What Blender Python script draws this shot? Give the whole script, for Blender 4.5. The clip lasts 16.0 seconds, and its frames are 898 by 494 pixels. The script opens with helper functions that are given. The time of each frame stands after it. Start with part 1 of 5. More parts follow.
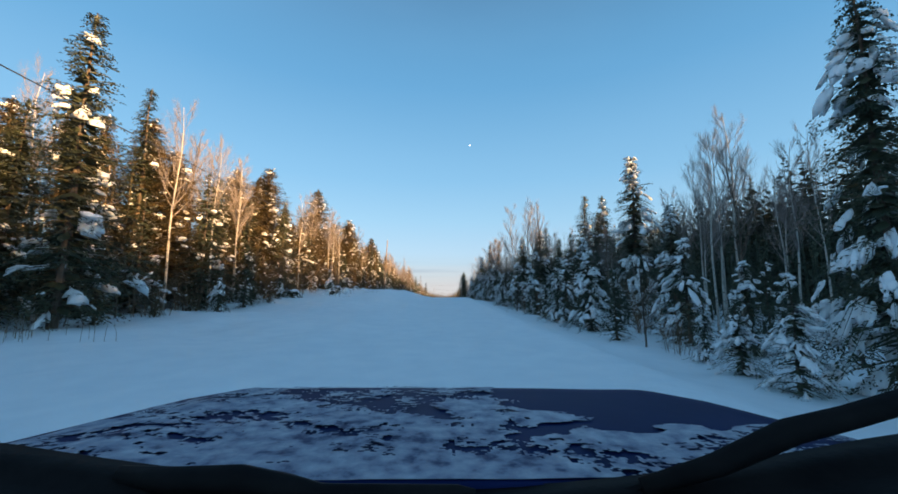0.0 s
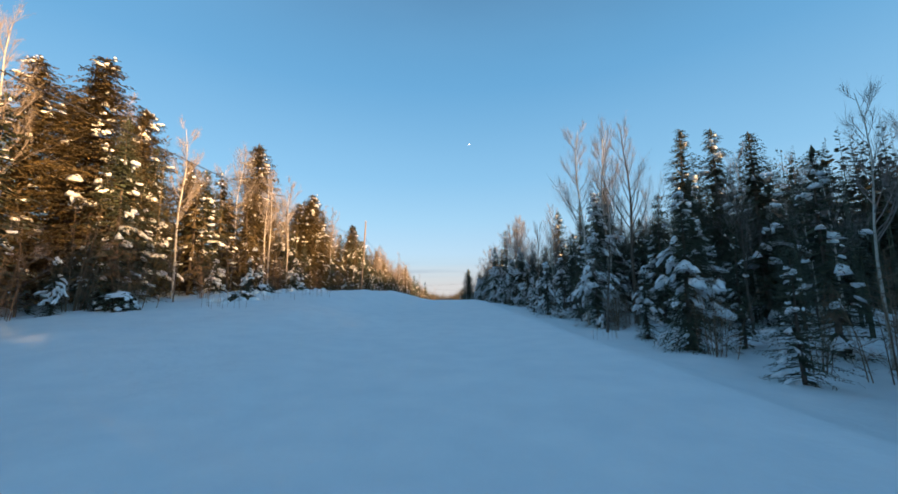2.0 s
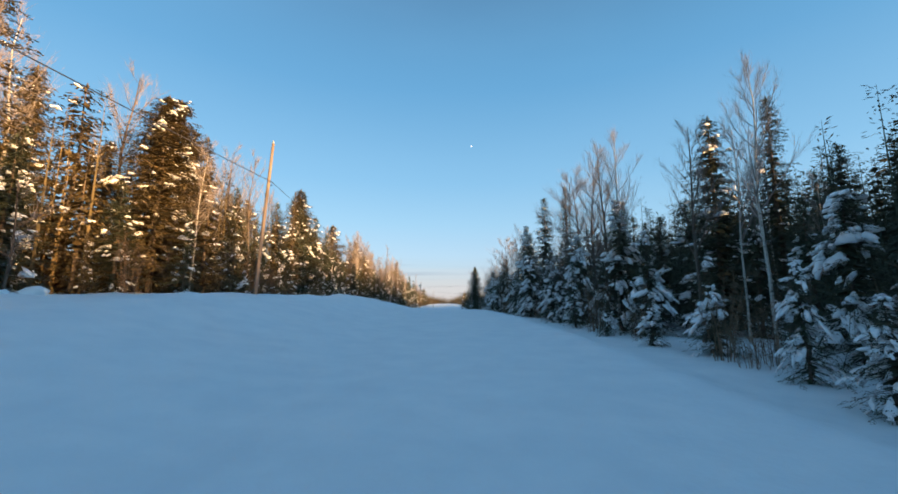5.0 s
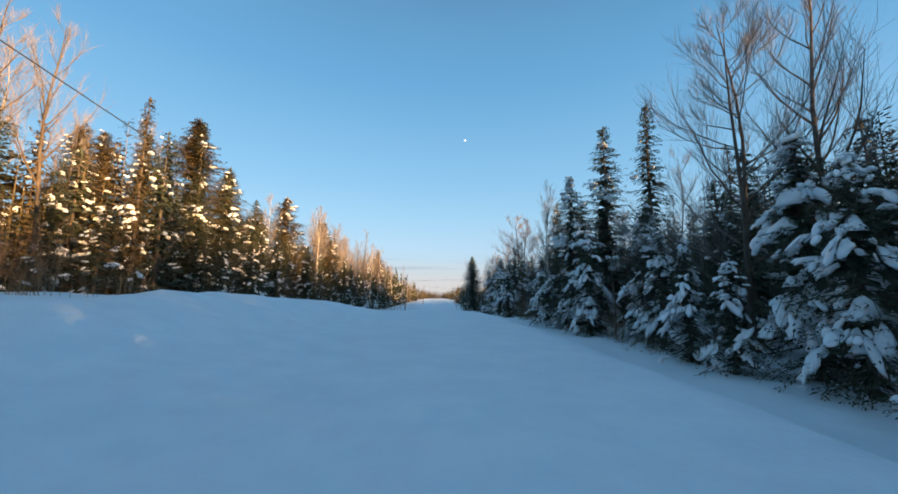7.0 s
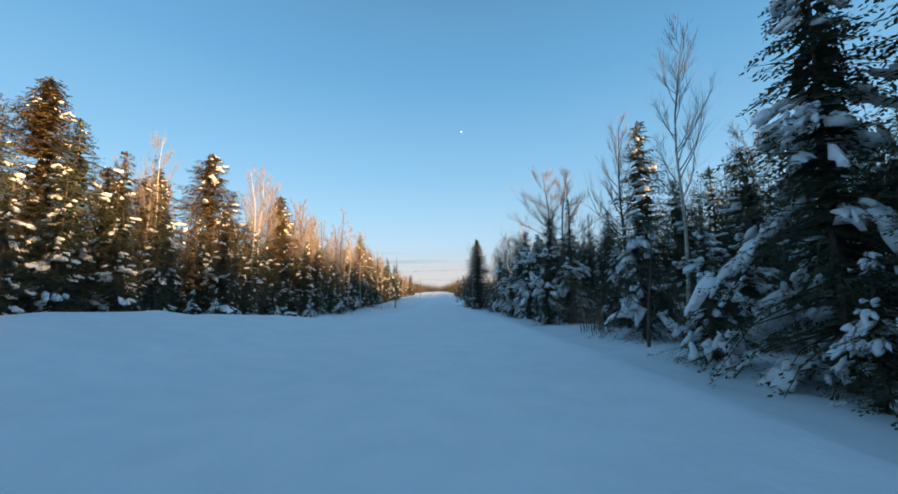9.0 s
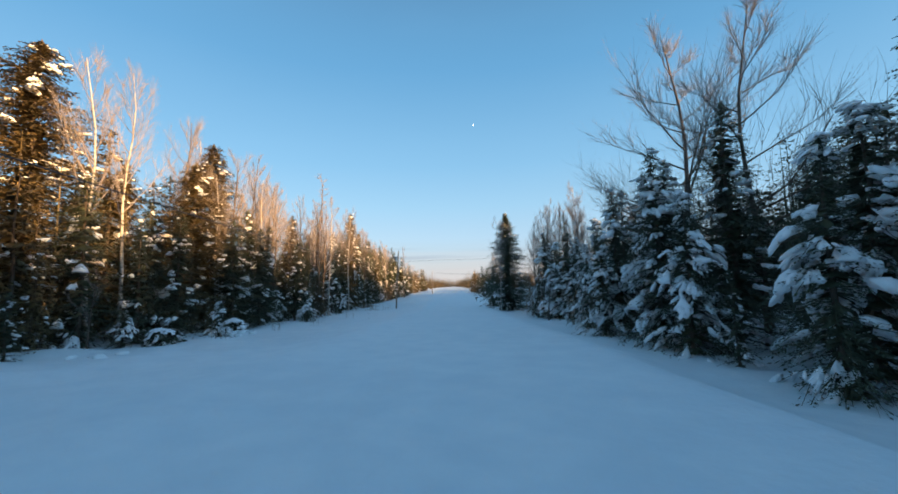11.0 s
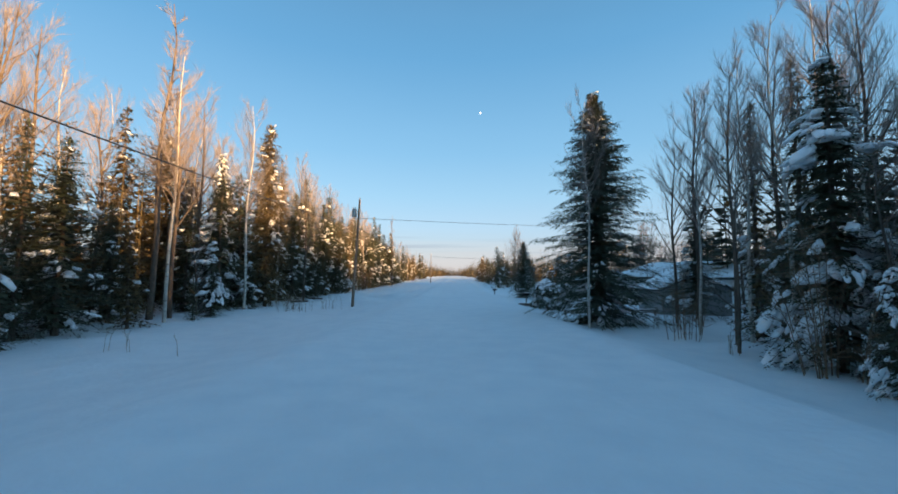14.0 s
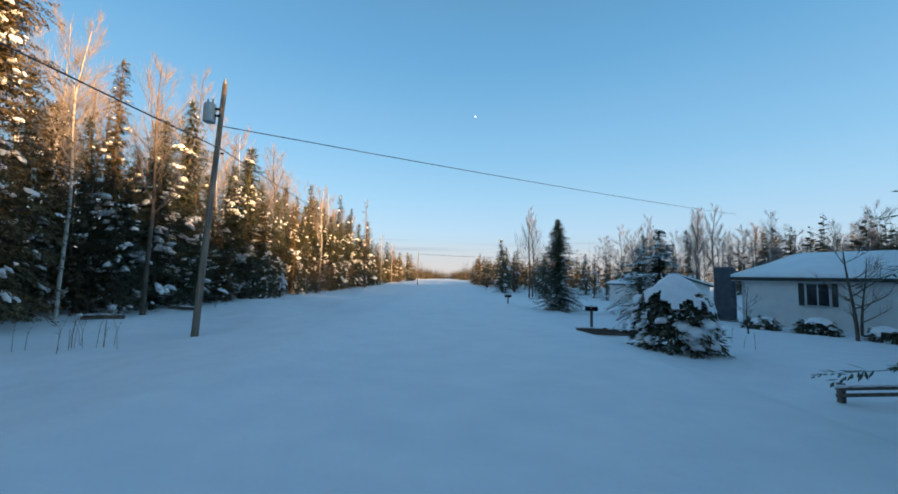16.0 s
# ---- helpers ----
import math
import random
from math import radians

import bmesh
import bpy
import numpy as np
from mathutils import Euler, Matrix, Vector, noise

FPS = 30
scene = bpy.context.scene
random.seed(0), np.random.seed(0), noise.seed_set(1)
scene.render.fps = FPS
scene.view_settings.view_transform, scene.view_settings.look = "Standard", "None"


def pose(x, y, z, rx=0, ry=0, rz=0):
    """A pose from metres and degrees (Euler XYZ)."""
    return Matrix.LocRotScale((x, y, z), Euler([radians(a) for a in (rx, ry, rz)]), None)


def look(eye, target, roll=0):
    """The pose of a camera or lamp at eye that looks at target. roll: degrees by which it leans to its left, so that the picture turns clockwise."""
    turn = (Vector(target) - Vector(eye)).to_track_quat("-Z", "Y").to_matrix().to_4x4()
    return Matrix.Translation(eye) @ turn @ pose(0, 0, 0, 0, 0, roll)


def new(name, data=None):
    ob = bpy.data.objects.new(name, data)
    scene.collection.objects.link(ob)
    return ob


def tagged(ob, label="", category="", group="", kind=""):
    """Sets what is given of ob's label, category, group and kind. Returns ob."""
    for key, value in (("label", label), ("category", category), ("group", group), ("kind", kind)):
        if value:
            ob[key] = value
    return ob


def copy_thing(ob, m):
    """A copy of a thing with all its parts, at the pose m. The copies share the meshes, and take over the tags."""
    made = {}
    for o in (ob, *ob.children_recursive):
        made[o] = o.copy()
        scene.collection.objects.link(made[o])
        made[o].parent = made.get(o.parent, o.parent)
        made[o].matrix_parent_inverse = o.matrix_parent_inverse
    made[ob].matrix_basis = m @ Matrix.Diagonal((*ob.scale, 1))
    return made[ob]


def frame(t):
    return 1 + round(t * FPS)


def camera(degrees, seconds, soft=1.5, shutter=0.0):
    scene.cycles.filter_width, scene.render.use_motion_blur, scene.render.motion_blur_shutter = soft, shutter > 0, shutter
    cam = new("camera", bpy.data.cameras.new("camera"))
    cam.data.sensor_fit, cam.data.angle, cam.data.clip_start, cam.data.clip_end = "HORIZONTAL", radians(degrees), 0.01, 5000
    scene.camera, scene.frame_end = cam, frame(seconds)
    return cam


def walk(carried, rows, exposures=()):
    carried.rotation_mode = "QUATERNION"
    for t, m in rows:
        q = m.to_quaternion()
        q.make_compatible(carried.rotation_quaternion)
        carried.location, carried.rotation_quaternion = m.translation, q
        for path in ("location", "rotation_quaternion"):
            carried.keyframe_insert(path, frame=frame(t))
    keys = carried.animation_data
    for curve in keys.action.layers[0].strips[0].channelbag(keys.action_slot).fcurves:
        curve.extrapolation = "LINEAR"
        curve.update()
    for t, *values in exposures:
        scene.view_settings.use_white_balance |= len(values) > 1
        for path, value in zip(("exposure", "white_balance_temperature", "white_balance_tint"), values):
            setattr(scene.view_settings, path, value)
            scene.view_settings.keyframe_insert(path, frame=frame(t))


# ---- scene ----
# seconds, x, y, z, yaw to the left, pitch up, roll to the left (degrees)
PATH = [
    (0, 0.014, -0.000, 1.461, -0.33, 7.83, 0.28),
    (0.5, -0.053, 5.811, 1.601, -0.36, 7.69, 0.38),
    (1, -0.147, 11.370, 1.745, -0.38, 7.78, 0.18),
    (1.5, -0.278, 16.848, 1.876, -0.46, 7.81, 0.19),
    (2, -0.360, 22.346, 2.008, -0.26, 7.83, -0.48),
    (2.5, -0.378, 27.597, 2.112, 0.14, 8.07, -0.55),
    (3, -0.412, 32.613, 2.262, 0.30, 8.14, -0.18),
    (3.5, -0.480, 37.469, 2.422, 0.27, 8.29, 0.59),
    (4, -0.500, 42.192, 2.573, 0.28, 8.27, 0.10),
    (6.5, -0.270, 65.882, 3.347, -0.87, 7.81, 0.72),
    (7, -0.205, 70.806, 3.460, -1.18, 7.42, 0.59),
    (7.5, -0.108, 75.547, 3.539, -1.44, 6.95, 0.16),
    (8, -0.104, 80.114, 3.599, -1.70, 6.75, -0.01),
    (8.5, 0.014, 84.778, 3.645, -1.88, 6.57, -0.16),
    (9, 0.154, 89.254, 3.668, -1.43, 6.36, -0.70),
    (11.5, 0.043, 114.122, 3.432, 0.94, 5.33, -1.09),
    (12, -0.002, 119.142, 3.309, 1.17, 4.86, -0.77),
    (12.5, -0.103, 124.142, 3.188, 1.29, 4.54, -0.46),
    (13, -0.275, 129.062, 3.044, 1.30, 4.32, -0.42),
    (13.5, -0.474, 133.888, 2.885, 1.21, 4.17, -0.02),
    (14, -0.526, 138.767, 2.739, 1.04, 4.14, 0.33),
    (14.5, -0.558, 143.625, 2.580, 0.78, 4.21, 0.66),
    (15, -0.625, 148.563, 2.425, 0.51, 4.28, 0.95),
    (15.5, -0.595, 153.560, 2.305, 0.31, 4.51, 0.82),
    (16, -0.459, 157.964, 2.194, -0.07, 4.64, 1.32),
]
cam = camera(98.7, 16.0, soft=1.7)


def heading(x, y, z, yaw, pitch, roll):
    a, p = radians(yaw), radians(pitch)
    ahead = Vector((-math.sin(a) * math.cos(p), math.cos(a) * math.cos(p), math.sin(p)))
    eye = Vector((x, y, z))
    return look(eye, eye + 10 * ahead, roll)


walk(cam, [(row[0], heading(*row[1:])) for row in PATH], [(0.0, 1.9, 6450, 5), (16.0, 1.9, 6450, 5)])

# ---- sky, sun ----
SUN_EL, SUN_AZ = 7.7, 125.0     # degrees; azimuth clockwise from the road's direction
world = bpy.data.worlds.new("winter_sky")
scene.world = world
world.use_nodes = True
wn = world.node_tree
sky = wn.nodes.new("ShaderNodeTexSky")
sky.sky_type, sky.sun_disc = "NISHITA", False
sky.sun_elevation, sky.sun_rotation = radians(SUN_EL), radians(SUN_AZ)
sky.altitude, sky.air_density, sky.dust_density, sky.ozone_density = 300, 1.0, 0.1, 2.0
# thin high cloud
where = wn.nodes.new("ShaderNodeTexCoord")
stretch = wn.nodes.new("ShaderNodeMapping")
stretch.inputs["Rotation"].default_value = (0, 0, 0.5)
stretch.inputs["Scale"].default_value = (1.0, 2.2, 4.0)
wn.links.new(where.outputs["Generated"], stretch.inputs[0])
wisps = wn.nodes.new("ShaderNodeTexNoise")
wisps.inputs["Scale"].default_value, wisps.inputs["Detail"].default_value = 1.6, 7
wn.links.new(stretch.outputs[0], wisps.inputs["Vector"])
veil = wn.nodes.new("ShaderNodeMapRange")
veil.inputs["From Min"].default_value, veil.inputs["From Max"].default_value = 0.42, 0.72
veil.inputs["To Max"].default_value = 0.05
wn.links.new(wisps.outputs[0], veil.inputs["Value"])
cloud = wn.nodes.new("ShaderNodeMix")
cloud.data_type = "RGBA"
ins = [k for k in cloud.inputs if k.type == "RGBA"]
wn.links.new(veil.outputs[0], cloud.inputs[0])
wn.links.new(sky.outputs[0], ins[0])
ins[1].default_value = (3.6, 5.6, 7.8, 1)
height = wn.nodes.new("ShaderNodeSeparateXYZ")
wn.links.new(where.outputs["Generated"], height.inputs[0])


def sky_mix(base, tint, amount):
    """Lays a colour, or a colour socket, over the sky by an amount."""
    node = wn.nodes.new("ShaderNodeMix")
    node.data_type = "RGBA"
    a, b = [k for k in node.inputs if k.type == "RGBA"]
    wn.links.new(base, a)
    if isinstance(tint, tuple):
        b.default_value = (*tint, 1)
    else:
        wn.links.new(tint, b)
    wn.links.new(amount, node.inputs[0])
    return [k for k in node.outputs if k.type == "RGBA"][0]


def ranged(value, x0, x1, y0, y1):
    node = wn.nodes.new("ShaderNodeMapRange")
    node.interpolation_type = "SMOOTHSTEP"
    for key, v in zip(("From Min", "From Max", "To Min", "To Max"), (x0, x1, y0, y1)):
        node.inputs[key].default_value = v
    wn.links.new(value, node.inputs["Value"])
    return node.outputs[0]


def product(a, b):
    node = wn.nodes.new("ShaderNodeMath")
    node.operation = "MULTIPLY"
    wn.links.new(a, node.inputs[0])
    wn.links.new(b, node.inputs[1])
    return node.outputs[0]


def streaky(flatness, scale):
    """Noise drawn out into level streaks."""
    lie = wn.nodes.new("ShaderNodeMapping")
    lie.inputs["Scale"].default_value = (2.0, 2.0, flatness)
    wn.links.new(where.outputs["Generated"], lie.inputs[0])
    tex = wn.nodes.new("ShaderNodeTexNoise")
    tex.inputs["Scale"].default_value, tex.inputs["Detail"].default_value = scale, 5
    wn.links.new(lie.outputs[0], tex.inputs["Vector"])
    return tex.outputs[0]


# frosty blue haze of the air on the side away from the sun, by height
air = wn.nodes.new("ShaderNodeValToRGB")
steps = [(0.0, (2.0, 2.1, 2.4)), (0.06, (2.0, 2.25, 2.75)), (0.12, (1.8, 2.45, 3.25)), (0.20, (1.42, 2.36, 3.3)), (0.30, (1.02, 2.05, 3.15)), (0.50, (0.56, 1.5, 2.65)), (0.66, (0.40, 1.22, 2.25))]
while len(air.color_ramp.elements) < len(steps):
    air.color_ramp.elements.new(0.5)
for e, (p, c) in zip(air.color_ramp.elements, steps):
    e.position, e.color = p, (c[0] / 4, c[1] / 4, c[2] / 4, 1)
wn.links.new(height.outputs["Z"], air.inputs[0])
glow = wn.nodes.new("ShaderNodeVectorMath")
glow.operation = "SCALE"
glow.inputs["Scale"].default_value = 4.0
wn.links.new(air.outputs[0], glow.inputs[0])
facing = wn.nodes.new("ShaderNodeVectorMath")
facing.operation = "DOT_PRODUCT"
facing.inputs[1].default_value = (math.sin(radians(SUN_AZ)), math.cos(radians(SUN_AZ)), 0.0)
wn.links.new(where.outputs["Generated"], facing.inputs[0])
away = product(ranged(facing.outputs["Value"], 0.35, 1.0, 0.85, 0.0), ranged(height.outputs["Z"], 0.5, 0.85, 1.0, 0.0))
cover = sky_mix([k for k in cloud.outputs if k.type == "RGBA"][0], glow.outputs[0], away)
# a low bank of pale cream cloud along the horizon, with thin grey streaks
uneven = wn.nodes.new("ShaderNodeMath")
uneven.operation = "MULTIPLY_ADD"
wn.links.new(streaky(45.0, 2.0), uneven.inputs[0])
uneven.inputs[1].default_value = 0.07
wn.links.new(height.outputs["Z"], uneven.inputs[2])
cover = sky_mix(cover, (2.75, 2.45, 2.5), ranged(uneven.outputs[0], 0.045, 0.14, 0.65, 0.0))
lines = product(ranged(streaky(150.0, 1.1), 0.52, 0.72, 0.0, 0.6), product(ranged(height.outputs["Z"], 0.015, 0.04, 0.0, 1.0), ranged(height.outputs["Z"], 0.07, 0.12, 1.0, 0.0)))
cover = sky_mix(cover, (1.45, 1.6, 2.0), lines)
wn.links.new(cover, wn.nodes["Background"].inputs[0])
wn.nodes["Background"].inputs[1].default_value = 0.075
sun_data = bpy.data.lights.new("sun", "SUN")
sun_data.energy, sun_data.angle, sun_data.color = 5.0, radians(0.6), (1.0, 0.57, 0.24)
sun = new("sun", sun_data)
to_sun = Vector((math.sin(radians(SUN_AZ)) * math.cos(radians(SUN_EL)), math.cos(radians(SUN_AZ)) * math.cos(radians(SUN_EL)), math.sin(radians(SUN_EL))))
sun.matrix_world = look((60, -60, 40), Vector((60, -60, 40)) - to_sun)


# ---- materials ----
def material(name, stops, scale=4.0, rough=0.8, bump=0.0, bump_scale=None, metal=0.0, per_piece=0.0, stretch=(1, 1, 1), coarse=0.0):
    """A node material: a colour ramp over object-space noise at two scales, relief, and a tone per piece."""
    m = bpy.data.materials.new(name)
    m.use_nodes = True
    nt = m.node_tree
    b = nt.nodes["Principled BSDF"]
    b.inputs["Roughness"].default_value, b.inputs["Metallic"].default_value = rough, metal
    tc = nt.nodes.new("ShaderNodeTexCoord")
    mp = nt.nodes.new("ShaderNodeMapping")
    mp.inputs["Scale"].default_value = stretch
    nt.links.new(tc.outputs["Object"], mp.inputs[0])
    n1 = nt.nodes.new("ShaderNodeTexNoise")
    n1.inputs["Scale"].default_value, n1.inputs["Detail"].default_value = scale, 6
    nt.links.new(mp.outputs[0], n1.inputs["Vector"])
    n2 = nt.nodes.new("ShaderNodeTexNoise")
    n2.inputs["Scale"].default_value, n2.inputs["Detail"].default_value = scale * 0.13, 3
    nt.links.new(mp.outputs[0], n2.inputs["Vector"])
    mix = nt.nodes.new("ShaderNodeMath")
    mix.operation = "MULTIPLY_ADD"
    nt.links.new(n2.outputs[0], mix.inputs[0])
    mix.inputs[1].default_value = coarse
    add = nt.nodes.new("ShaderNodeMath")
    add.operation = "ADD"
    nt.links.new(n1.outputs[0], add.inputs[0])
    add.inputs[1].default_value = -coarse * 0.5
    nt.links.new(add.outputs[0], mix.inputs[2])
    ramp = nt.nodes.new("ShaderNodeValToRGB")
    els = ramp.color_ramp.elements
    while len(els) < len(stops):
        els.new(0.5)
    for e, (p, c) in zip(els, stops):
        e.position, e.color = p, (*c, 1)
    last = mix
    if per_piece:
        geo = nt.nodes.new("ShaderNodeNewGeometry")
        ma = nt.nodes.new("ShaderNodeMath")
        ma.operation = "MULTIPLY_ADD"
        nt.links.new(geo.outputs["Random Per Island"], ma.inputs[0])
        ma.inputs[1].default_value = per_piece
        sub = nt.nodes.new("ShaderNodeMath")
        sub.operation = "SUBTRACT"
        nt.links.new(mix.outputs[0], sub.inputs[0])
        sub.inputs[1].default_value = per_piece / 2
        nt.links.new(sub.outputs[0], ma.inputs[2])
        last = ma
    nt.links.new(last.outputs[0], ramp.inputs[0])
    nt.links.new(ramp.outputs[0], b.inputs["Base Color"])
    if bump:
        n3 = nt.nodes.new("ShaderNodeTexNoise")
        n3.inputs["Scale"].default_value, n3.inputs["Detail"].default_value = bump_scale or scale * 2, 5
        nt.links.new(mp.outputs[0], n3.inputs["Vector"])
        bp = nt.nodes.new("ShaderNodeBump")
        bp.inputs["Strength"].default_value, bp.inputs["Distance"].default_value = bump, 0.05
        nt.links.new(n3.outputs[0], bp.inputs["Height"])
        nt.links.new(bp.outputs[0], b.inputs["Normal"])
    return m


SNOW = material("snow", [(0.3, (0.76, 0.845, 0.885)), (0.7, (0.84, 0.91, 0.935))], 1.3, 0.75, 0.35, 6.0, coarse=0.5)
CLUMP = material("clumped_snow", [(0.3, (0.85, 0.87, 0.90)), (0.7, (0.94, 0.945, 0.95))], 5.0, 0.8, 0.5, 9.0)
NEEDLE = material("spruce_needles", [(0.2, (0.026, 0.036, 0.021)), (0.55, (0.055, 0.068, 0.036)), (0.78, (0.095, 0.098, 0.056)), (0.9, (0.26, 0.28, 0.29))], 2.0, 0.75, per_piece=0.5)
NEEDLE2 = material("hemlock_needles", [(0.2, (0.026, 0.040, 0.026)), (0.55, (0.052, 0.074, 0.044)), (0.74, (0.09, 0.112, 0.07)), (0.88, (0.26, 0.29, 0.30))], 2.0, 0.7, per_piece=0.5)
# brown-green needles, with low golden sunlight worked into the colour
TAWNY = material("sun_warmed_brown_green_needles", [(0.2, (0.045, 0.036, 0.015)), (0.55, (0.115, 0.082, 0.032)), (0.8, (0.21, 0.145, 0.058)), (0.93, (0.34, 0.28, 0.20))], 2.0, 0.8, per_piece=0.5)
BROWN = material("dead_twigs", [(0.25, (0.12, 0.08, 0.05)), (0.75, (0.25, 0.165, 0.10))], 5.0, 0.85, per_piece=0.4)
BARK = material("conifer_bark", [(0.3, (0.06, 0.045, 0.035)), (0.7, (0.16, 0.12, 0.09))], 9.0, 0.9, 0.6, 20, stretch=(1, 1, 0.3))
BIRCH = material("birch_bark", [(0.3, (0.10, 0.085, 0.07)), (0.42, (0.42, 0.38, 0.33)), (0.8, (0.62, 0.58, 0.52))], 5.0, 0.7, 0.3, 20, stretch=(1, 1, 2.2))
TWIG = material("bare_twigs", [(0.3, (0.14, 0.115, 0.10)), (0.7, (0.29, 0.245, 0.225))], 4.0, 0.8, per_piece=0.4)
GRASS = material("dry_weeds", [(0.3, (0.10, 0.075, 0.045)), (0.7, (0.24, 0.18, 0.10))], 6.0, 0.9, per_piece=0.4)
POLE = material("weathered_pole_wood", [(0.25, (0.12, 0.088, 0.066)), (0.75, (0.31, 0.235, 0.175))], 7.0, 0.85, 0.4, 30, stretch=(2, 2, 0.15))
TANK = material("grey_painted_metal", [(0.3, (0.35, 0.35, 0.34)), (0.7, (0.46, 0.46, 0.45))], 6.0, 0.45, 0.05, metal=0.3)
BLACK = material("black_rubber", [(0.3, (0.007, 0.007, 0.008)), (0.7, (0.017, 0.016, 0.016))], 12.0, 0.6, 0.1)
BLACK.node_tree.nodes["Principled BSDF"].inputs["Specular IOR Level"].default_value = 0.05
CABLE = material("cable_sheath", [(0.3, (0.02, 0.02, 0.02)), (0.7, (0.05, 0.05, 0.05))], 12.0, 0.6)
SIDING = material("white_vinyl_siding", [(0.3, (0.66, 0.67, 0.66)), (0.7, (0.76, 0.77, 0.76))], 2.0, 0.5, 0.05, coarse=0.4)
GREYWALL = material("grey_board_wall", [(0.3, (0.20, 0.20, 0.20)), (0.7, (0.32, 0.32, 0.31))], 3.0, 0.8, 0.2, coarse=0.4, stretch=(4, 4, 0.5))
DARK = material("dark_green_paint", [(0.3, (0.015, 0.02, 0.02)), (0.7, (0.03, 0.036, 0.034))], 6.0, 0.5)
TRIM = material("painted_trim", [(0.3, (0.42, 0.43, 0.44)), (0.7, (0.55, 0.56, 0.57))], 6.0, 0.5)
SHINGLE = material("asphalt_shingle", [(0.3, (0.05, 0.05, 0.052)), (0.7, (0.11, 0.11, 0.11))], 8.0, 0.95, 0.3)
RAIL = material("grey_fence_wood", [(0.3, (0.08, 0.07, 0.06)), (0.7, (0.2, 0.17, 0.14))], 8.0, 0.9, 0.3, stretch=(1, 1, 1))
PAINT = material("dark_blue_car_paint", [(0.3, (0.006, 0.014, 0.062)), (0.7, (0.010, 0.020, 0.085))], 3.0, 0.5, 0.02)
PAINT.node_tree.nodes["Principled BSDF"].inputs["Specular IOR Level"].default_value = 0.04
FILM = material("thin_blown_snow", [(0.28, (0.05, 0.065, 0.13)), (0.42, (0.22, 0.25, 0.33)), (0.75, (0.46, 0.50, 0.56))], 26.0, 0.8, 0.3, 60, coarse=0.5)


# ---- building helpers ----
def part(name, bm, mat, parent=None, label=""):
    me = bpy.data.meshes.new(name)
    if isinstance(bm, tuple):
        me.from_pydata(bm[0], [], bm[1])
    else:
        bm.to_mesh(me)
        bm.free()
    me.materials.append(mat)
    ob = new(name, me)
    ob.parent = parent
    return tagged(ob, label)


def smooth(ob):
    ob.data.polygons.foreach_set("use_smooth", [True] * len(ob.data.polygons))
    return ob


def box(bm, x0, x1, y0, y1, z0, z1, bevel=0.0):
    r = bmesh.ops.create_cube(bm, size=1.0, matrix=Matrix.Translation(((x0 + x1) / 2, (y0 + y1) / 2, (z0 + z1) / 2)) @ Matrix.Diagonal((x1 - x0, y1 - y0, z1 - z0, 1)))
    if bevel:
        edges = {e for v in r["verts"] for e in v.link_edges}
        bmesh.ops.bevel(bm, geom=list(edges), offset=bevel, segments=1, affect="EDGES")
    return bm


def block(name, dims, mat, parent=None, label="", bevel=0.01):
    return part(name, box(bmesh.new(), *dims, bevel), mat, parent, label)


def tube(verts, faces, pts, radii, sides=5, cap=False):
    """Adds a tapering tube along pts to the lists."""
    base = len(verts)
    n = len(pts)
    for i, p in enumerate(pts):
        d = (Vector(pts[min(i + 1, n - 1)]) - Vector(pts[max(i - 1, 0)])).normalized()
        u = d.cross(Vector((0.31, 0.95, 0.05)) if abs(d.y) < 0.9 else Vector((1, 0, 0))).normalized()
        v = d.cross(u)
        for k in range(sides):
            a = 2 * math.pi * k / sides
            verts.append(tuple(Vector(p) + radii[i] * (math.cos(a) * u + math.sin(a) * v)))
    for i in range(n - 1):
        for k in range(sides):
            k2 = (k + 1) % sides
            faces.append((base + i * sides + k, base + i * sides + k2, base + (i + 1) * sides + k2, base + (i + 1) * sides + k))
    if cap:
        faces.append(tuple(base + (n - 1) * sides + k for k in range(sides)))
        faces.append(tuple(base + k for k in reversed(range(sides))))


def blob(verts, faces, c, ax, rng, rings=3, sides=6):
    """Adds a lumpy, flat-bottomed clump of snow with the axes ax (three vectors) round c."""
    base = len(verts)
    a, b, n = ax
    verts.append(tuple(c + n * rng.uniform(0.85, 1.1)))
    for i in range(1, rings + 1):
        th = math.pi * 0.68 * i / rings
        for k in range(sides):
            ph = 2 * math.pi * (k + 0.5 * (i % 2)) / sides
            s = rng.uniform(0.72, 1.22)
            verts.append(tuple(c + s * math.sin(th) * (math.cos(ph) * a + math.sin(ph) * b) + n * math.cos(th) * rng.uniform(0.8, 1.15)))
    for k in range(sides):
        faces.append((base, base + 1 + k, base + 1 + (k + 1) % sides))
    for i in range(rings - 1):
        for k in range(sides):
            p, q = base + 1 + i * sides, base + 1 + (i + 1) * sides
            k2 = (k + 1) % sides
            faces.append((p + k, q + k, q + k2, p + k2))
    faces.append(tuple(base + 1 + (rings - 1) * sides + k for k in reversed(range(sides))))


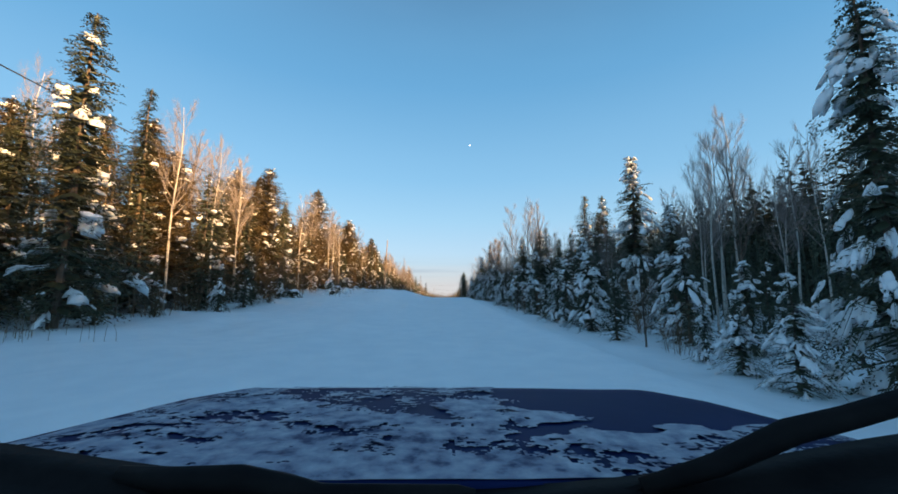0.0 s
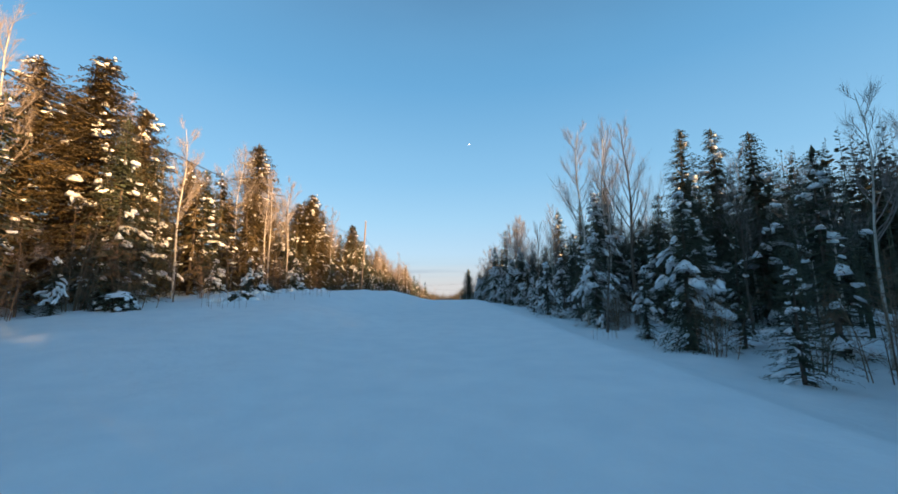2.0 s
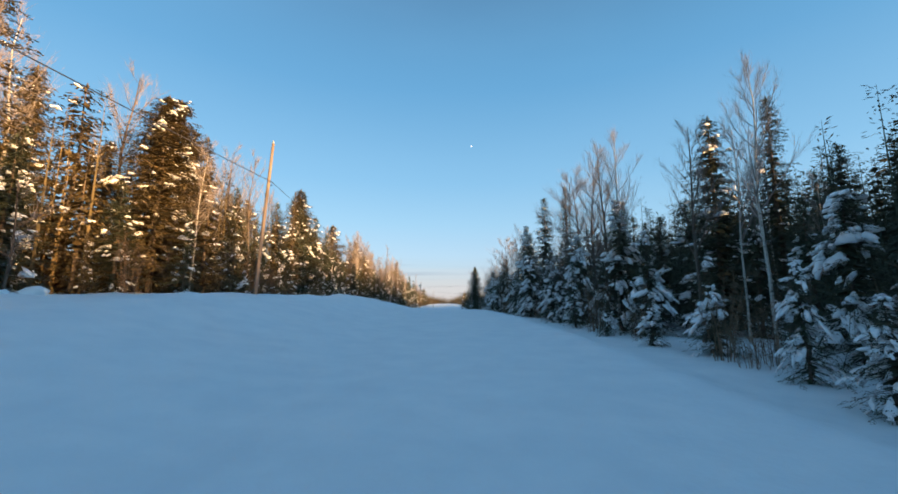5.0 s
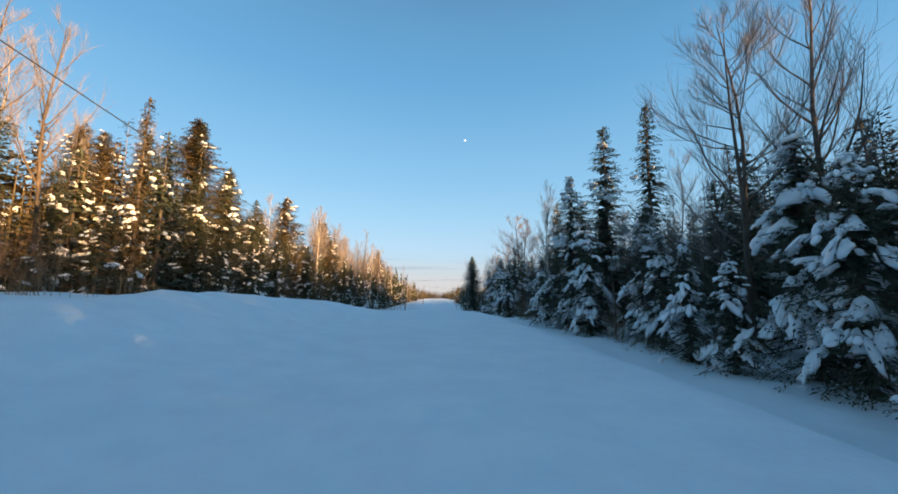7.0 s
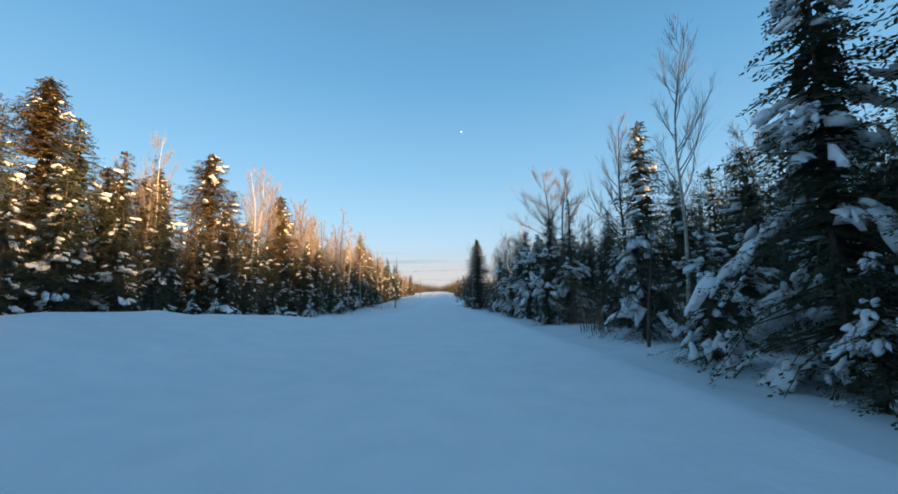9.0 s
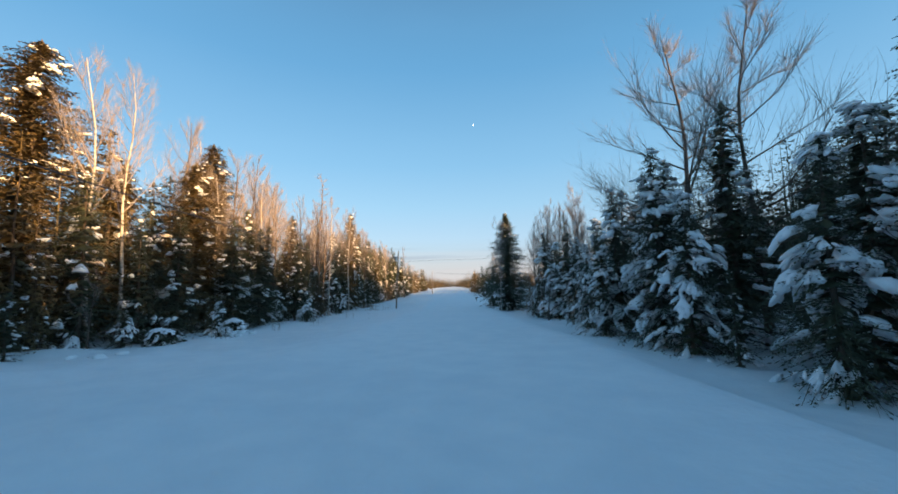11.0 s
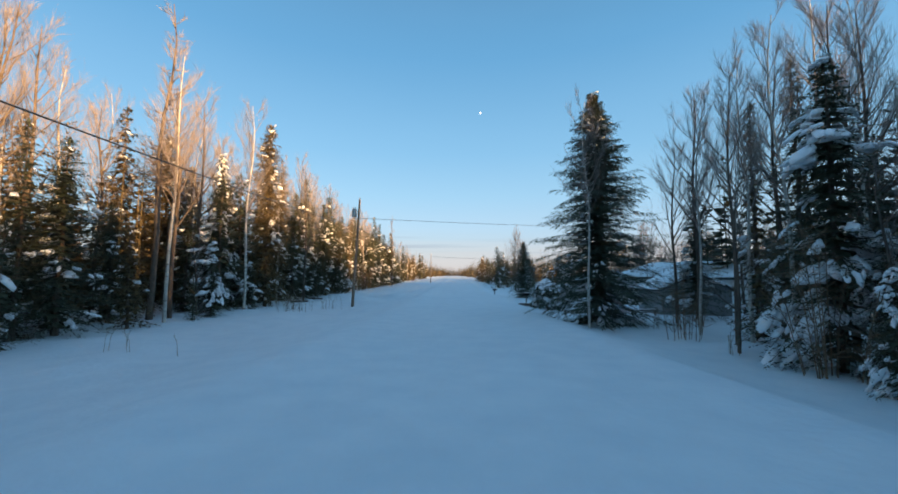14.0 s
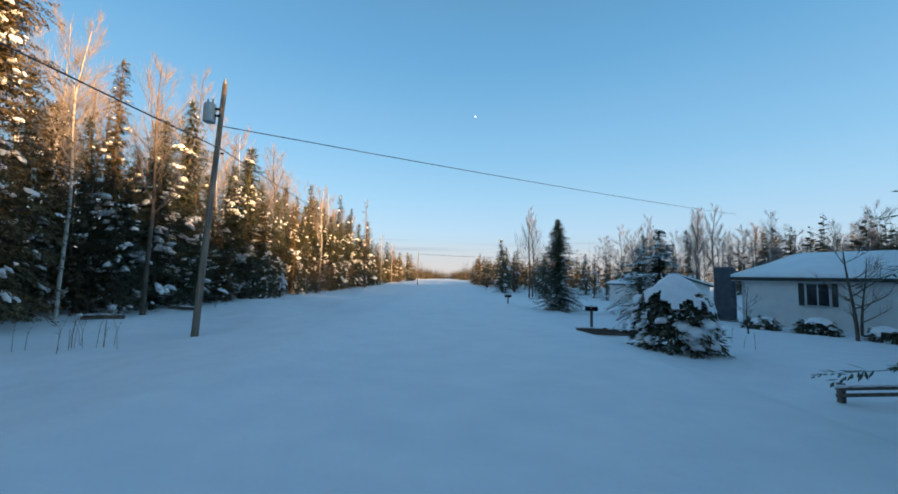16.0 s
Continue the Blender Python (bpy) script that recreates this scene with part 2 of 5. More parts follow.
def pad(verts, faces, at, side, s0, s1, half, thick, rng):
    """Adds a thick uneven pillow of snow that lies along a bough, from s0 to s1, and hangs over its edges."""
    base, segs, cross = len(verts), 6, 7
    shift, hang, seed = rng.uniform(-0.35, 0.35) * half, rng.uniform(0.35, 1.0), rng.uniform(0, 99)
    for i in range(segs + 1):
        p = at(s0 + (s1 - s0) * i / segs) + side * (shift + 0.4 * half * noise.noise((seed, 0.8 * i, 0)))
        w = half * math.sin(math.pi * (i + 0.4) / (segs + 0.8)) ** 0.6 * (1 + 0.75 * noise.noise((seed, 0.9 * i, 5)))
        for k in range(cross):
            u = 2 * k / (cross - 1) - 1
            lump = 1 + 0.9 * noise.noise((seed + u * 1.3, 0.8 * i, 9))
            verts.append(tuple(p + side * u * w + Vector((0, 0, thick * (1.0 - 0.8 * u * u) * lump - hang * w * u * u * lump - 0.3 * half * (i / segs) ** 2))))
    for i in range(segs):
        a, b = base + cross * i, base + cross * (i + 1)
        for k in range(cross - 1):
            faces.append((a + k, b + k, b + k + 1, a + k + 1))
        faces.append((a + cross - 1, b + cross - 1, b, a))
    faces.append(tuple(base + k for k in range(cross)))
    faces.append(tuple(base + cross * segs + k for k in reversed(range(cross))))


# ---- the ground ----
def lerp(v, xs, ys):
    return float(np.interp(v, xs, ys))


# the road's long profile: a climb to a low crest, then a gentle fall
ROAD_Y = [-300, -30, 0, 11, 22, 33, 42, 66, 75, 85, 100, 114, 124, 134, 144, 154, 175, 200, 260, 400, 900]
ROAD_Z = [-6.0, -0.85, -0.14, 0.14, 0.41, 0.66, 0.97, 1.75, 1.94, 2.04, 2.03, 1.83, 1.59, 1.28, 0.98, 0.70, 0.35, 0.25, 0.35, 1.2, 1.6]


def road_z(y):
    return lerp(y, ROAD_Y, ROAD_Z)


def left_off(y):
    return lerp(y, [0, 25, 46, 52, 90, 103, 114, 126, 150, 175, 220], [0.0, 0.0, 0.9, 1.35, 1.35, 0.95, 0.25, -0.55, -0.6, -0.35, -0.1])


def right_off(y):
    return lerp(y, [0, 60, 120, 150, 165, 200, 260], [-0.6, -0.65, -0.55, -0.45, -0.45, -0.4, -0.1])


def ground_z(x, y):
    z = road_z(y)
    if x < -3.2:
        k = min(1.0, (-3.2 - x) / 6.5)
        k = k * k * (3 - 2 * k)
        z += left_off(y) * k + 0.10 * math.sin(math.pi * min(1, (-3.2 - x) / 2.2))
        z += 0.26 * k * noise.noise((x * 0.22, y * 0.16, 3.1)) + 0.16 * k * noise.noise((x * 0.7, y * 0.6, 7.7)) + 0.3 * k * max(0.0, noise.noise((x * 0.45, y * 0.4, 21.3)) - 0.15)
    elif x > 3.4:
        k = min(1.0, (x - 3.4) / 3.2)
        k = k * k * (3 - 2 * k)
        z += right_off(y) * k + 0.10 * math.sin(math.pi * min(1, (x - 3.4) / 1.6))
        z += 0.18 * k * noise.noise((x * 0.25, y * 0.2, 13.1)) + 0.08 * k * noise.noise((x * 0.9, y * 0.7, 1.7))
    z += 0.025 * noise.noise((x * 0.9, y * 0.35, 0.5))
    # wheel tracks under the fresh snow
    z -= 0.012 * math.exp(-((x + 1.4) / 0.35) ** 2) + 0.012 * math.exp(-((x - 0.3) / 0.35) ** 2)
    # far country rises a little behind the houses
    far = max(0.0, (math.hypot(max(abs(x) - 40, 0), 0.0)) / 200)
    return z + min(6.0, 3.0 * far)


def build_ground():
    xs = [-2500, -900, -400, -200, -120, -80, -60, -48] + list(np.arange(-40, -24, 2.0)) + list(np.arange(-24, 24.1, 0.6)) + list(np.arange(26, 41, 2.0)) + [48, 60, 80, 120, 200, 400, 900, 2500]
    ys = [-900, -300, -120, -60, -40, -30, -20] + list(np.arange(-14, 200, 0.9)) + list(np.arange(200, 300, 3.0)) + [310, 330, 360, 400, 500, 650, 900, 1500, 4000]
    verts = [(x, y, ground_z(x, y)) for y in ys for x in xs]
    n = len(xs)
    faces = [(j * n + i, j * n + i + 1, (j + 1) * n + i + 1, (j + 1) * n + i) for j in range(len(ys) - 1) for i in range(n - 1)]
    ob = smooth(part("ground", (verts, faces), SNOW))
    tagged(ob, "snow-covered road and verges of untouched blue-white snow", "ground", kind="structure")


build_ground()


# ---- trees ----
def spray(cv, cf, p, d, w, ll, fine, rng):
    """Adds a drooping spray of needles: one blade, or several side by side."""
    for k in range(fine):
        if k:
            t = 1.0 if k % 2 else -1.0
            p = p + d * ll * 0.22
            d = (d + w.normalized() * t * rng.uniform(0.5, 0.9) + Vector((0, 0, rng.uniform(-0.25, 0.1)))).normalized()
            w = d.cross(Vector((rng.uniform(-0.5, 0.5), rng.uniform(-0.5, 0.5), 1))).normalized() * w.length
            ll = ll * 0.8
        b = len(cv)
        q = p + d * ll * 0.45
        sag = Vector((0, 0, -0.10 * ll))
        cv.extend([tuple(p), tuple(q + w + sag), tuple(p + d * ll + 2.2 * sag), tuple(q - w + sag)])
        cf.extend([(b, b + 1, b + 2), (b, b + 2, b + 3)])


def feather(cv, cf, p, d, ll, n, half, rng):
    """Adds a flat drooping twig with needled leaflets on both sides."""
    side = d.cross(Vector((rng.uniform(-0.4, 0.4), rng.uniform(-0.4, 0.4), 1))).normalized()
    for k in range(n):
        s = k / n
        q = p + d * ll * s + Vector((0, 0, -0.25 * ll * s * s))
        e = (d * 0.75 + side * (0.9 if k % 2 else -0.9) * (1 - 0.5 * s) + Vector((0, 0, rng.uniform(-0.45, 0.05)))).normalized()
        m = ll * (0.50 - 0.25 * s) * rng.uniform(0.8, 1.2)
        w = e.cross(Vector((rng.uniform(-0.5, 0.5), rng.uniform(-0.5, 0.5), 1))).normalized() * half
        b = len(cv)
        cv.extend([tuple(q), tuple(q + e * m * 0.5 + w), tuple(q + e * m), tuple(q + e * m * 0.5 - w)])
        cf.extend([(b, b + 1, b + 2), (b, b + 2, b + 3)])


def spruce_mesh(h, r, rng, whorl=0.42, boughs=7, sprays=7, snow=0.5, start=0.06, droop=0.35, bare=0.0, lean=0.0, power=0.85, clump=1.0, wild=0.3, sticks=True, fine=1, broad=1.0, rings=2, longest=0.6, core=3, drape=1.6, lumps=(3, 5), leaf=0.03, pads=0.6):
    """Lists for trunk, crown and snow of a conifer h high and r wide at its foot."""
    tv, tf, cv, cf, sv, sf = [], [], [], [], [], []
    seedling = rng.uniform(0, 90)
    r0 = 0.011 * h + 0.03
    axis = lambda z: Vector((lean * z * z / h + 0.05 * math.sin(z * 0.9), 0.05 * math.cos(z * 0.7), z))
    tube(tv, tf, [axis(h * k / 7) - Vector((0, 0, 0.3 if k == 0 else 0)) for k in range(8)], [r0 * (1 - k / 7.4) + 0.008 for k in range(8)], 6)
    z = h * start
    while z < h * 0.985:
        f = z / h
        reach = r * (1 - f) ** power * (1.0 if f > start + 0.12 else 0.7 + 0.3 * (f - start) / 0.12)
        gone = f < bare
        # the dense dark inside of the crown
        for k in range(0 if gone else core):
            a = rng.uniform(0, 2 * math.pi)
            d = Vector((math.cos(a), math.sin(a), rng.uniform(-0.75, -0.25)))
            e = Vector((-math.sin(a), math.cos(a), rng.uniform(-0.2, 0.2)))
            p, b, deep = axis(z + 0.25), len(cv), min(reach, 1.6 if fine < 4 else 1.1)
            cv.extend([tuple(p), tuple(p + deep * (0.34 * d + 0.17 * e)), tuple(p + deep * rng.uniform(0.45, 0.62) * d), tuple(p + deep * (0.34 * d - 0.17 * e))])
            cf.extend([(b, b + 1, b + 2), (b, b + 2, b + 3)])
        for k in range(boughs if f < 0.75 else max(4, boughs - 2)):
            if gone and rng.random() < 0.75:
                continue
            a = rng.uniform(0, 2 * math.pi)
            length = reach * rng.uniform(1 - wild, 1 + wild * 0.7) + 0.10
            rise = (0.45 * f - 0.05) + rng.uniform(-0.12, 0.12)
            out, side = Vector((math.cos(a), math.sin(a), 0)), Vector((-math.sin(a), math.cos(a), 0))
            root = axis(z + rng.uniform(-0.15, 0.15))
            dr = droop * (1 - f * 0.6) * rng.uniform(0.4, 1.7)

            def at(s, root=root, out=out, rise=rise, dr=dr, length=length):
                return root + out * (length * s) + Vector((0, 0, length * (rise * s - dr * s * s + 0.18 * dr * s ** 3)))
            if sticks:
                tube(cv, cf, [at(0), at(0.55), at(1.0)], [0.02 + 0.008 * length, 0.012, 0.004], 3)
            m = max(3, int(sprays * (0.40 + 0.60 * min(2.0, length / 1.6))))
            for i in range(m):
                s = 0.18 + 0.82 * (i + rng.random()) / m
                p = at(min(s, 1.0))
                sg = 1 if i % 2 else -1
                ll = min(longest, 0.20 + 0.30 * length * (1.12 - s)) * rng.uniform(0.7, 1.25)
                d = (out * rng.uniform(0.45, 0.95) + side * sg * rng.uniform(0.35, 1.0) + Vector((0, 0, rng.uniform(-0.55, 0.1)))).normalized()
                w = d.cross(Vector((rng.uniform(-0.4, 0.4), rng.uniform(-0.4, 0.4), 1))).normalized() * (0.04 + (0.13 if fine < 3 else 0.2) * ll) * broad
                if fine > 4:
                    feather(cv, cf, p, d, ll, fine, leaf, rng)
                else:
                    spray(cv, cf, p, d, w, ll, fine, rng)
            patch = noise.noise((root + out * length * 0.8) * 0.55 + Vector((seedling, 0, 0)))
            if rng.random() < snow * (1.05 - 0.5 * f) * min(2.4, max(0.0, 0.85 + 5.0 * patch)):
                # snow lying along the bough, and uneven lumps that hang on it
                if length > 0.35 and rng.random() < pads:
                    s0 = rng.uniform(0.15, 0.6)
                    s1 = min(1.08, s0 + min(rng.uniform(0.22, 0.5), rng.uniform(0.35, 0.8) / length))
                    pad(sv, sf, at, side, s0, s1, clump * (0.05 + 0.12 * min(1.3, length)) * rng.choice((0.5, 0.7, 0.9, 1.2, 1.6)), clump * rng.uniform(0.06, 0.16), rng)
                    if rng.random() < 0.55:
                        continue
                s, big = rng.uniform(0.25, 0.85), rng.choice((0.5, 0.65, 0.8, 1.0, 1.35))
                for _ in range(rng.randint(*lumps)):
                    p, q = at(s), at(s + 0.08)
                    d = (q - p).normalized() if (q - p).length > 1e-4 else out
                    size = clump * big * rng.uniform(0.05, 0.17) * (0.55 + 0.45 * min(1.6, length))
                    n = side.cross(d).normalized()
                    n = n if n.z > 0 else -n
                    wide = side * rng.uniform(0.45, 0.95) + d * rng.uniform(-0.5, 0.5)
                    hang = Vector((0, 0, -rng.uniform(0.0, 0.9))) + out * 0.15
                    blob(sv, sf, p + n * size * 0.25 + side * rng.uniform(-1.9, 1.9) * size + hang * size * 0.7, ((d * 0.9 + side * rng.uniform(-0.5, 0.5) + hang) * size * rng.uniform(0.8, drape), wide * size, (n * rng.uniform(0.35, 0.75) - hang * 0.25) * size), rng, rings, 5 if rings == 2 else 6)
                    s += rng.uniform(0.1, 0.8) * size * 1.5 / max(length, 0.4)
                    if s > 1.06:
                        break
        z += whorl * (1.0 - 0.45 * f) * rng.uniform(0.75, 1.25)
    # the leader
    for k in range(5):
        a = k * 2.4
        tip, b = axis(h), len(cv)
        d = Vector((math.cos(a) * 0.09, math.sin(a) * 0.09, -0.22 - 0.05 * k))
        w = Vector((-math.sin(a), math.cos(a), 0)) * 0.05
        cv.extend([tuple(tip), tuple(tip + d + w), tuple(tip + d * 1.9), tuple(tip + d - w)])
        cf.append((b, b + 1, b + 2, b + 3))
    return (tv, tf), (cv, cf), (sv, sf)


def conifer(name, label, seed, needles=NEEDLE, **kw):
    rng = random.Random(seed)
    root = new(name)
    trunk, crown, snow = spruce_mesh(rng=rng, **kw)
    part("trunk", trunk, BARK, root)
    part("crown", crown, needles, root)["kind"] = "stuff"
    if snow[0]:
        smooth(part("snow_load", snow, CLUMP, root, "thick white clumps of snow on the boughs"))["kind"] = "stuff"
    return tagged(root, label, "tree", "roadside trees")


def bare_mesh(h, spread, rng, limbs=16, twigs=5, fine=3, lean=0.0, start=0.3, up=1.1, r0=None, thick=1.0, curl=0.5, bends=1):
    """Lists for trunk, limbs and twigs of a leafless tree; each limb forks and curves upwards."""
    tv, tf, bv, bf, wv, wf = [], [], [], [], [], []
    r0 = r0 or 0.008 * h + 0.02
    ph = rng.uniform(0, 6)
    axis = lambda z: Vector((lean * z + 0.12 * math.sin(z * 0.5 + ph) * z / h * 2, 0.10 * math.cos(z * 0.6 + ph) * z / h * 2, z))
    tube(tv, tf, [axis(h * k / 8) - Vector((0, 0, 0.3 if k == 0 else 0)) for k in range(9)], [r0 * (1 - k / 8.6) ** 0.9 + 0.006 for k in range(9)], 6)

    def stray(n):
        return Vector((rng.uniform(-n, n), rng.uniform(-n, n), rng.uniform(-n, n) * 0.7))

    def line(p, d, length, steps, rise):
        pts = [p]
        for _ in range(steps):
            d = (d + stray(0.24 * curl) + Vector((0, 0, rise / steps))).normalized()
            p = p + d * length / steps
            pts.append(p)
        return pts, d

    def ribbon(pts, w):
        side = (pts[-1] - pts[0]).cross(stray(1.0)).normalized() * w
        b, n = len(wv), len(pts)
        for i, q in enumerate(pts):
            t = 1.0 - 0.75 * i / (n - 1)
            wv.extend([tuple(q - side * t), tuple(q + side * t)])
        for i in range(n - 1):
            wf.append((b + 2 * i, b + 2 * i + 1, b + 2 * i + 3, b + 2 * i + 2))

    def on(pts, s):
        f = min(0.999, s) * (len(pts) - 1)
        i = int(f)
        return pts[i].lerp(pts[i + 1], f - i), (pts[i + 1] - pts[i]).normalized()

    for i in range(limbs):
        f = start + (0.97 - start) * (i + rng.random()) / limbs
        a = rng.uniform(0, 2 * math.pi)
        length = spread * (1.15 - f) * rng.uniform(0.6, 1.2) * (0.5 + 0.5 * up) + 0.25
        d = Vector((math.cos(a), math.sin(a), 0.5 * up)).normalized()
        pts, _ = line(axis(h * f), d, length, 6, 0.55 * up * curl + 0.1)
        rr = r0 * (1 - f) * 0.5 + 0.008
        tube(bv, bf, pts, [rr * (1 - 0.15 * k) + 0.003 for k in range(7)], 4)
        for j in range(twigs):
            s = 0.22 + 0.78 * (j + rng.random()) / twigs
            p, d = on(pts, s)
            d = (d + stray(0.55) + Vector((0, 0, 0.25))).normalized()
            tl = length * rng.uniform(0.25, 0.5) * (1.15 - 0.6 * s) + 0.15
            sub, _ = line(p, d, tl, 2, 0.25)
            tube(wv, wf, sub, [0.010 * thick, 0.007 * thick, 0.003], 3)
            for k in range(fine):
                g, d2 = on(sub, rng.uniform(0.15, 1.0))
                d2 = (d2 + stray(0.55)).normalized()
                ribbon(line(g, d2, tl * rng.uniform(0.4, 1.0) + 0.15, bends, 0.2)[0], 0.006 * thick)
    return (tv, tf), (bv, bf), (wv, wf)


def leafless(name, label, seed, bark=BIRCH, **kw):
    rng = random.Random(seed)
    root = new(name)
    trunk, limbs, twigs = bare_mesh(rng=rng, **kw)
    smooth(part("trunk", trunk, bark, root))
    part("branchwork", limbs, bark if bark is BARK else TWIG, root)["kind"] = "stuff"
    part("twig_haze", twigs, TWIG, root, "fine bare brown twigs")["kind"] = "stuff"
    return tagged(root, label, "tree", "roadside trees")


def thicket(name, label, seed, h, spread):
    """Many thin bare stems from one foot, with fine twigs."""
    rng = random.Random(seed)
    root = new(name)
    sv, sf, wv, wf = [], [], [], []
    for k in range(13):
        a, lean = rng.uniform(0, 6.28), rng.uniform(0.05, 0.5)
        out = Vector((math.cos(a), math.sin(a), 0))
        hh = h * rng.uniform(0.55, 1.0)
        base = out * rng.uniform(0.0, 0.5) * spread
        pts = [base - Vector((0, 0, 0.2)), base + out * lean * hh * 0.25 + Vector((0, 0, hh * 0.5)), base + out * lean * hh * 0.7 + Vector((0, 0, hh))]
        tube(sv, sf, pts, [0.018, 0.012, 0.004], 4)
        for j in range(17):
            s = rng.uniform(0.12, 1.0)
            p = pts[0].lerp(pts[1], s * 2) if s < 0.5 else pts[1].lerp(pts[2], s * 2 - 1)
            d = Vector((rng.uniform(-1, 1), rng.uniform(-1, 1), rng.uniform(0.0, 1.1))).normalized()
            q = p + d * rng.uniform(0.25, 0.8) * h * 0.2
            w = d.cross(Vector((rng.uniform(-1, 1), rng.uniform(-1, 1), rng.uniform(-1, 1)))).normalized() * 0.008
            for c, e in ((p, q), (p.lerp(q, 0.5), p.lerp(q, 0.6) + Vector((rng.uniform(-1, 1), rng.uniform(-1, 1), rng.uniform(-0.3, 0.8))) * 0.09 * h), (p.lerp(q, 0.3), p.lerp(q, 0.4) + Vector((rng.uniform(-1, 1), rng.uniform(-1, 1), rng.uniform(-0.3, 0.8))) * 0.09 * h)):
                b = len(wv)
                wv.extend([tuple(c - w), tuple(c + w), tuple(e + w * 0.4), tuple(e - w * 0.4)])
                wf.append((b, b + 1, b + 2, b + 3))
    part("stemwork", (sv, sf), BROWN, root)["kind"] = "stuff"
    part("twig_haze", (wv, wf), BROWN, root)["kind"] = "stuff"
    return tagged(root, label, "shrub", "bare thickets")


class Kind:
    """One built tree, which stands at its first place and is copied to the others."""

    def __init__(self, maker, h, **kw):
        self.ob, self.h, self.used = maker(h=h, **kw), h, 0

    def put(self, x, y, height, turn=0.0, wide=1.0, tilt=0.0, sink=0.0, label=""):
        s = height / self.h
        m = pose(x, y, ground_z(x, y) - sink, tilt * math.sin(turn), tilt * math.cos(turn), math.degrees(turn)) @ Matrix.Diagonal((s * wide, s * wide, s, 1))
        ob = self.ob
        if self.used:
            ob = copy_thing(ob, Matrix.Identity(4))
        ob.matrix_basis = m
        self.used += 1
        if label:
            ob["label"] = label
        return ob


SN = "dark green spruce with heavy clumps of snow on its boughs"
# near trees
FIR = [Kind(conifer, 12, name="spruce", label=SN, seed=10 + i, r=2.6 + 0.35 * i, snow=0.2, whorl=0.42, boughs=9, sprays=7, lumps=(2, 4), fine=5, leaf=0.034, wild=0.4, longest=0.55, core=8) for i in range(3)]
LADEN = [Kind(conifer, 8, name="snow_laden_fir", label="bushy green fir weighed down by large lumps of snow", seed=30 + i, r=2.1 + 0.3 * i, snow=0.58, whorl=0.40, boughs=9, sprays=6, fine=5, leaf=0.034, droop=0.85, clump=1.25, start=0.02, wild=0.6, drape=1.7, longest=0.5, rings=3, core=7, lumps=(4, 8), pads=0.5) for i in range(3)]
SPIRE = [Kind(conifer, 15, name="narrow_spruce", label="tall narrow spruce with a pointed dark crown", seed=50 + i, needles=(TAWNY, NEEDLE)[i], r=1.7 + 0.3 * i, snow=0.12, whorl=0.44, boughs=8, sprays=7, power=0.8, start=0.03, fine=5, leaf=0.034, wild=0.45, longest=0.5, core=6) for i in range(2)]
SNOWFIR = [Kind(conifer, 11, name="snow_hung_spruce", label="big dark spruce hung with thick draped snow", seed=60 + i, r=2.6 + 0.3 * i, snow=0.56, whorl=0.42, boughs=9, sprays=8, fine=5, leaf=0.034, wild=0.5, droop=0.9, clump=1.15, drape=1.7, lumps=(5, 9), longest=0.5, rings=3, core=8, pads=0.5) for i in range(2)]
# sunlit spruces of the left side, their needle colour warmed for the sun
SUNNY = [Kind(conifer, 16, name="sun_warmed_spruce", label="tall spruce with sun-warmed brownish green needles and scattered snow clumps", seed=70 + i, needles=TAWNY, r=3.7 + 0.45 * i, snow=0.2, whorl=0.40, boughs=11, sprays=8, bare=0.08, power=0.74, wild=0.6, clump=0.8, fine=6, leaf=0.045, longest=0.7, core=9) for i in range(3)]
HEMLOCK = Kind(conifer, 14.5, name="hemlock", label="broad dark hemlock with layered drooping boughs", seed=90, needles=NEEDLE2, r=4.5, snow=0.75, whorl=0.25, boughs=11, sprays=14, start=0.03, droop=0.3, power=0.85, clump=0.55, wild=0.6, fine=9, leaf=0.026, longest=0.5, core=16)
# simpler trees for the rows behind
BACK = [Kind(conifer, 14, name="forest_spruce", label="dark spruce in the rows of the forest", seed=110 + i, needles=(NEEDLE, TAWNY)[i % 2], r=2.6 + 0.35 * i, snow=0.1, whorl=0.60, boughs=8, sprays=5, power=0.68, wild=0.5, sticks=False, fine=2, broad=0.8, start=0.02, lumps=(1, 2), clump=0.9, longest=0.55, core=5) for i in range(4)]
# firs of the right-hand edge
SIDE = [Kind(conifer, 8, name="young_spruce", label="young dark spruce with flecks of snow in the roadside wood", seed=120 + i, r=1.9 + 0.3 * i, snow=0.26, whorl=0.44, boughs=8, sprays=6, fine=5, leaf=0.03, wild=0.45, longest=0.45, core=6, start=0.02, lumps=(1, 3), clump=0.9) for i in range(3)]
BIRCHES = [Kind(leafless, 15, name="birch", label="slender bare birch with a pale trunk", seed=130 + i, spread=3.0, limbs=22, twigs=8, fine=8, lean=0.03 * (i - 1), start=0.42, up=2.2, r0=0.095, thick=0.7) for i in range(3)]
ASPEN = [Kind(leafless, 14, name="bare_poplar", label="bare grey-brown poplar with upright fine twigs", seed=150 + i, bark=BARK, spread=2.9, limbs=22, twigs=8, fine=8, start=0.36, up=2.3, thick=0.7) for i in range(2)]
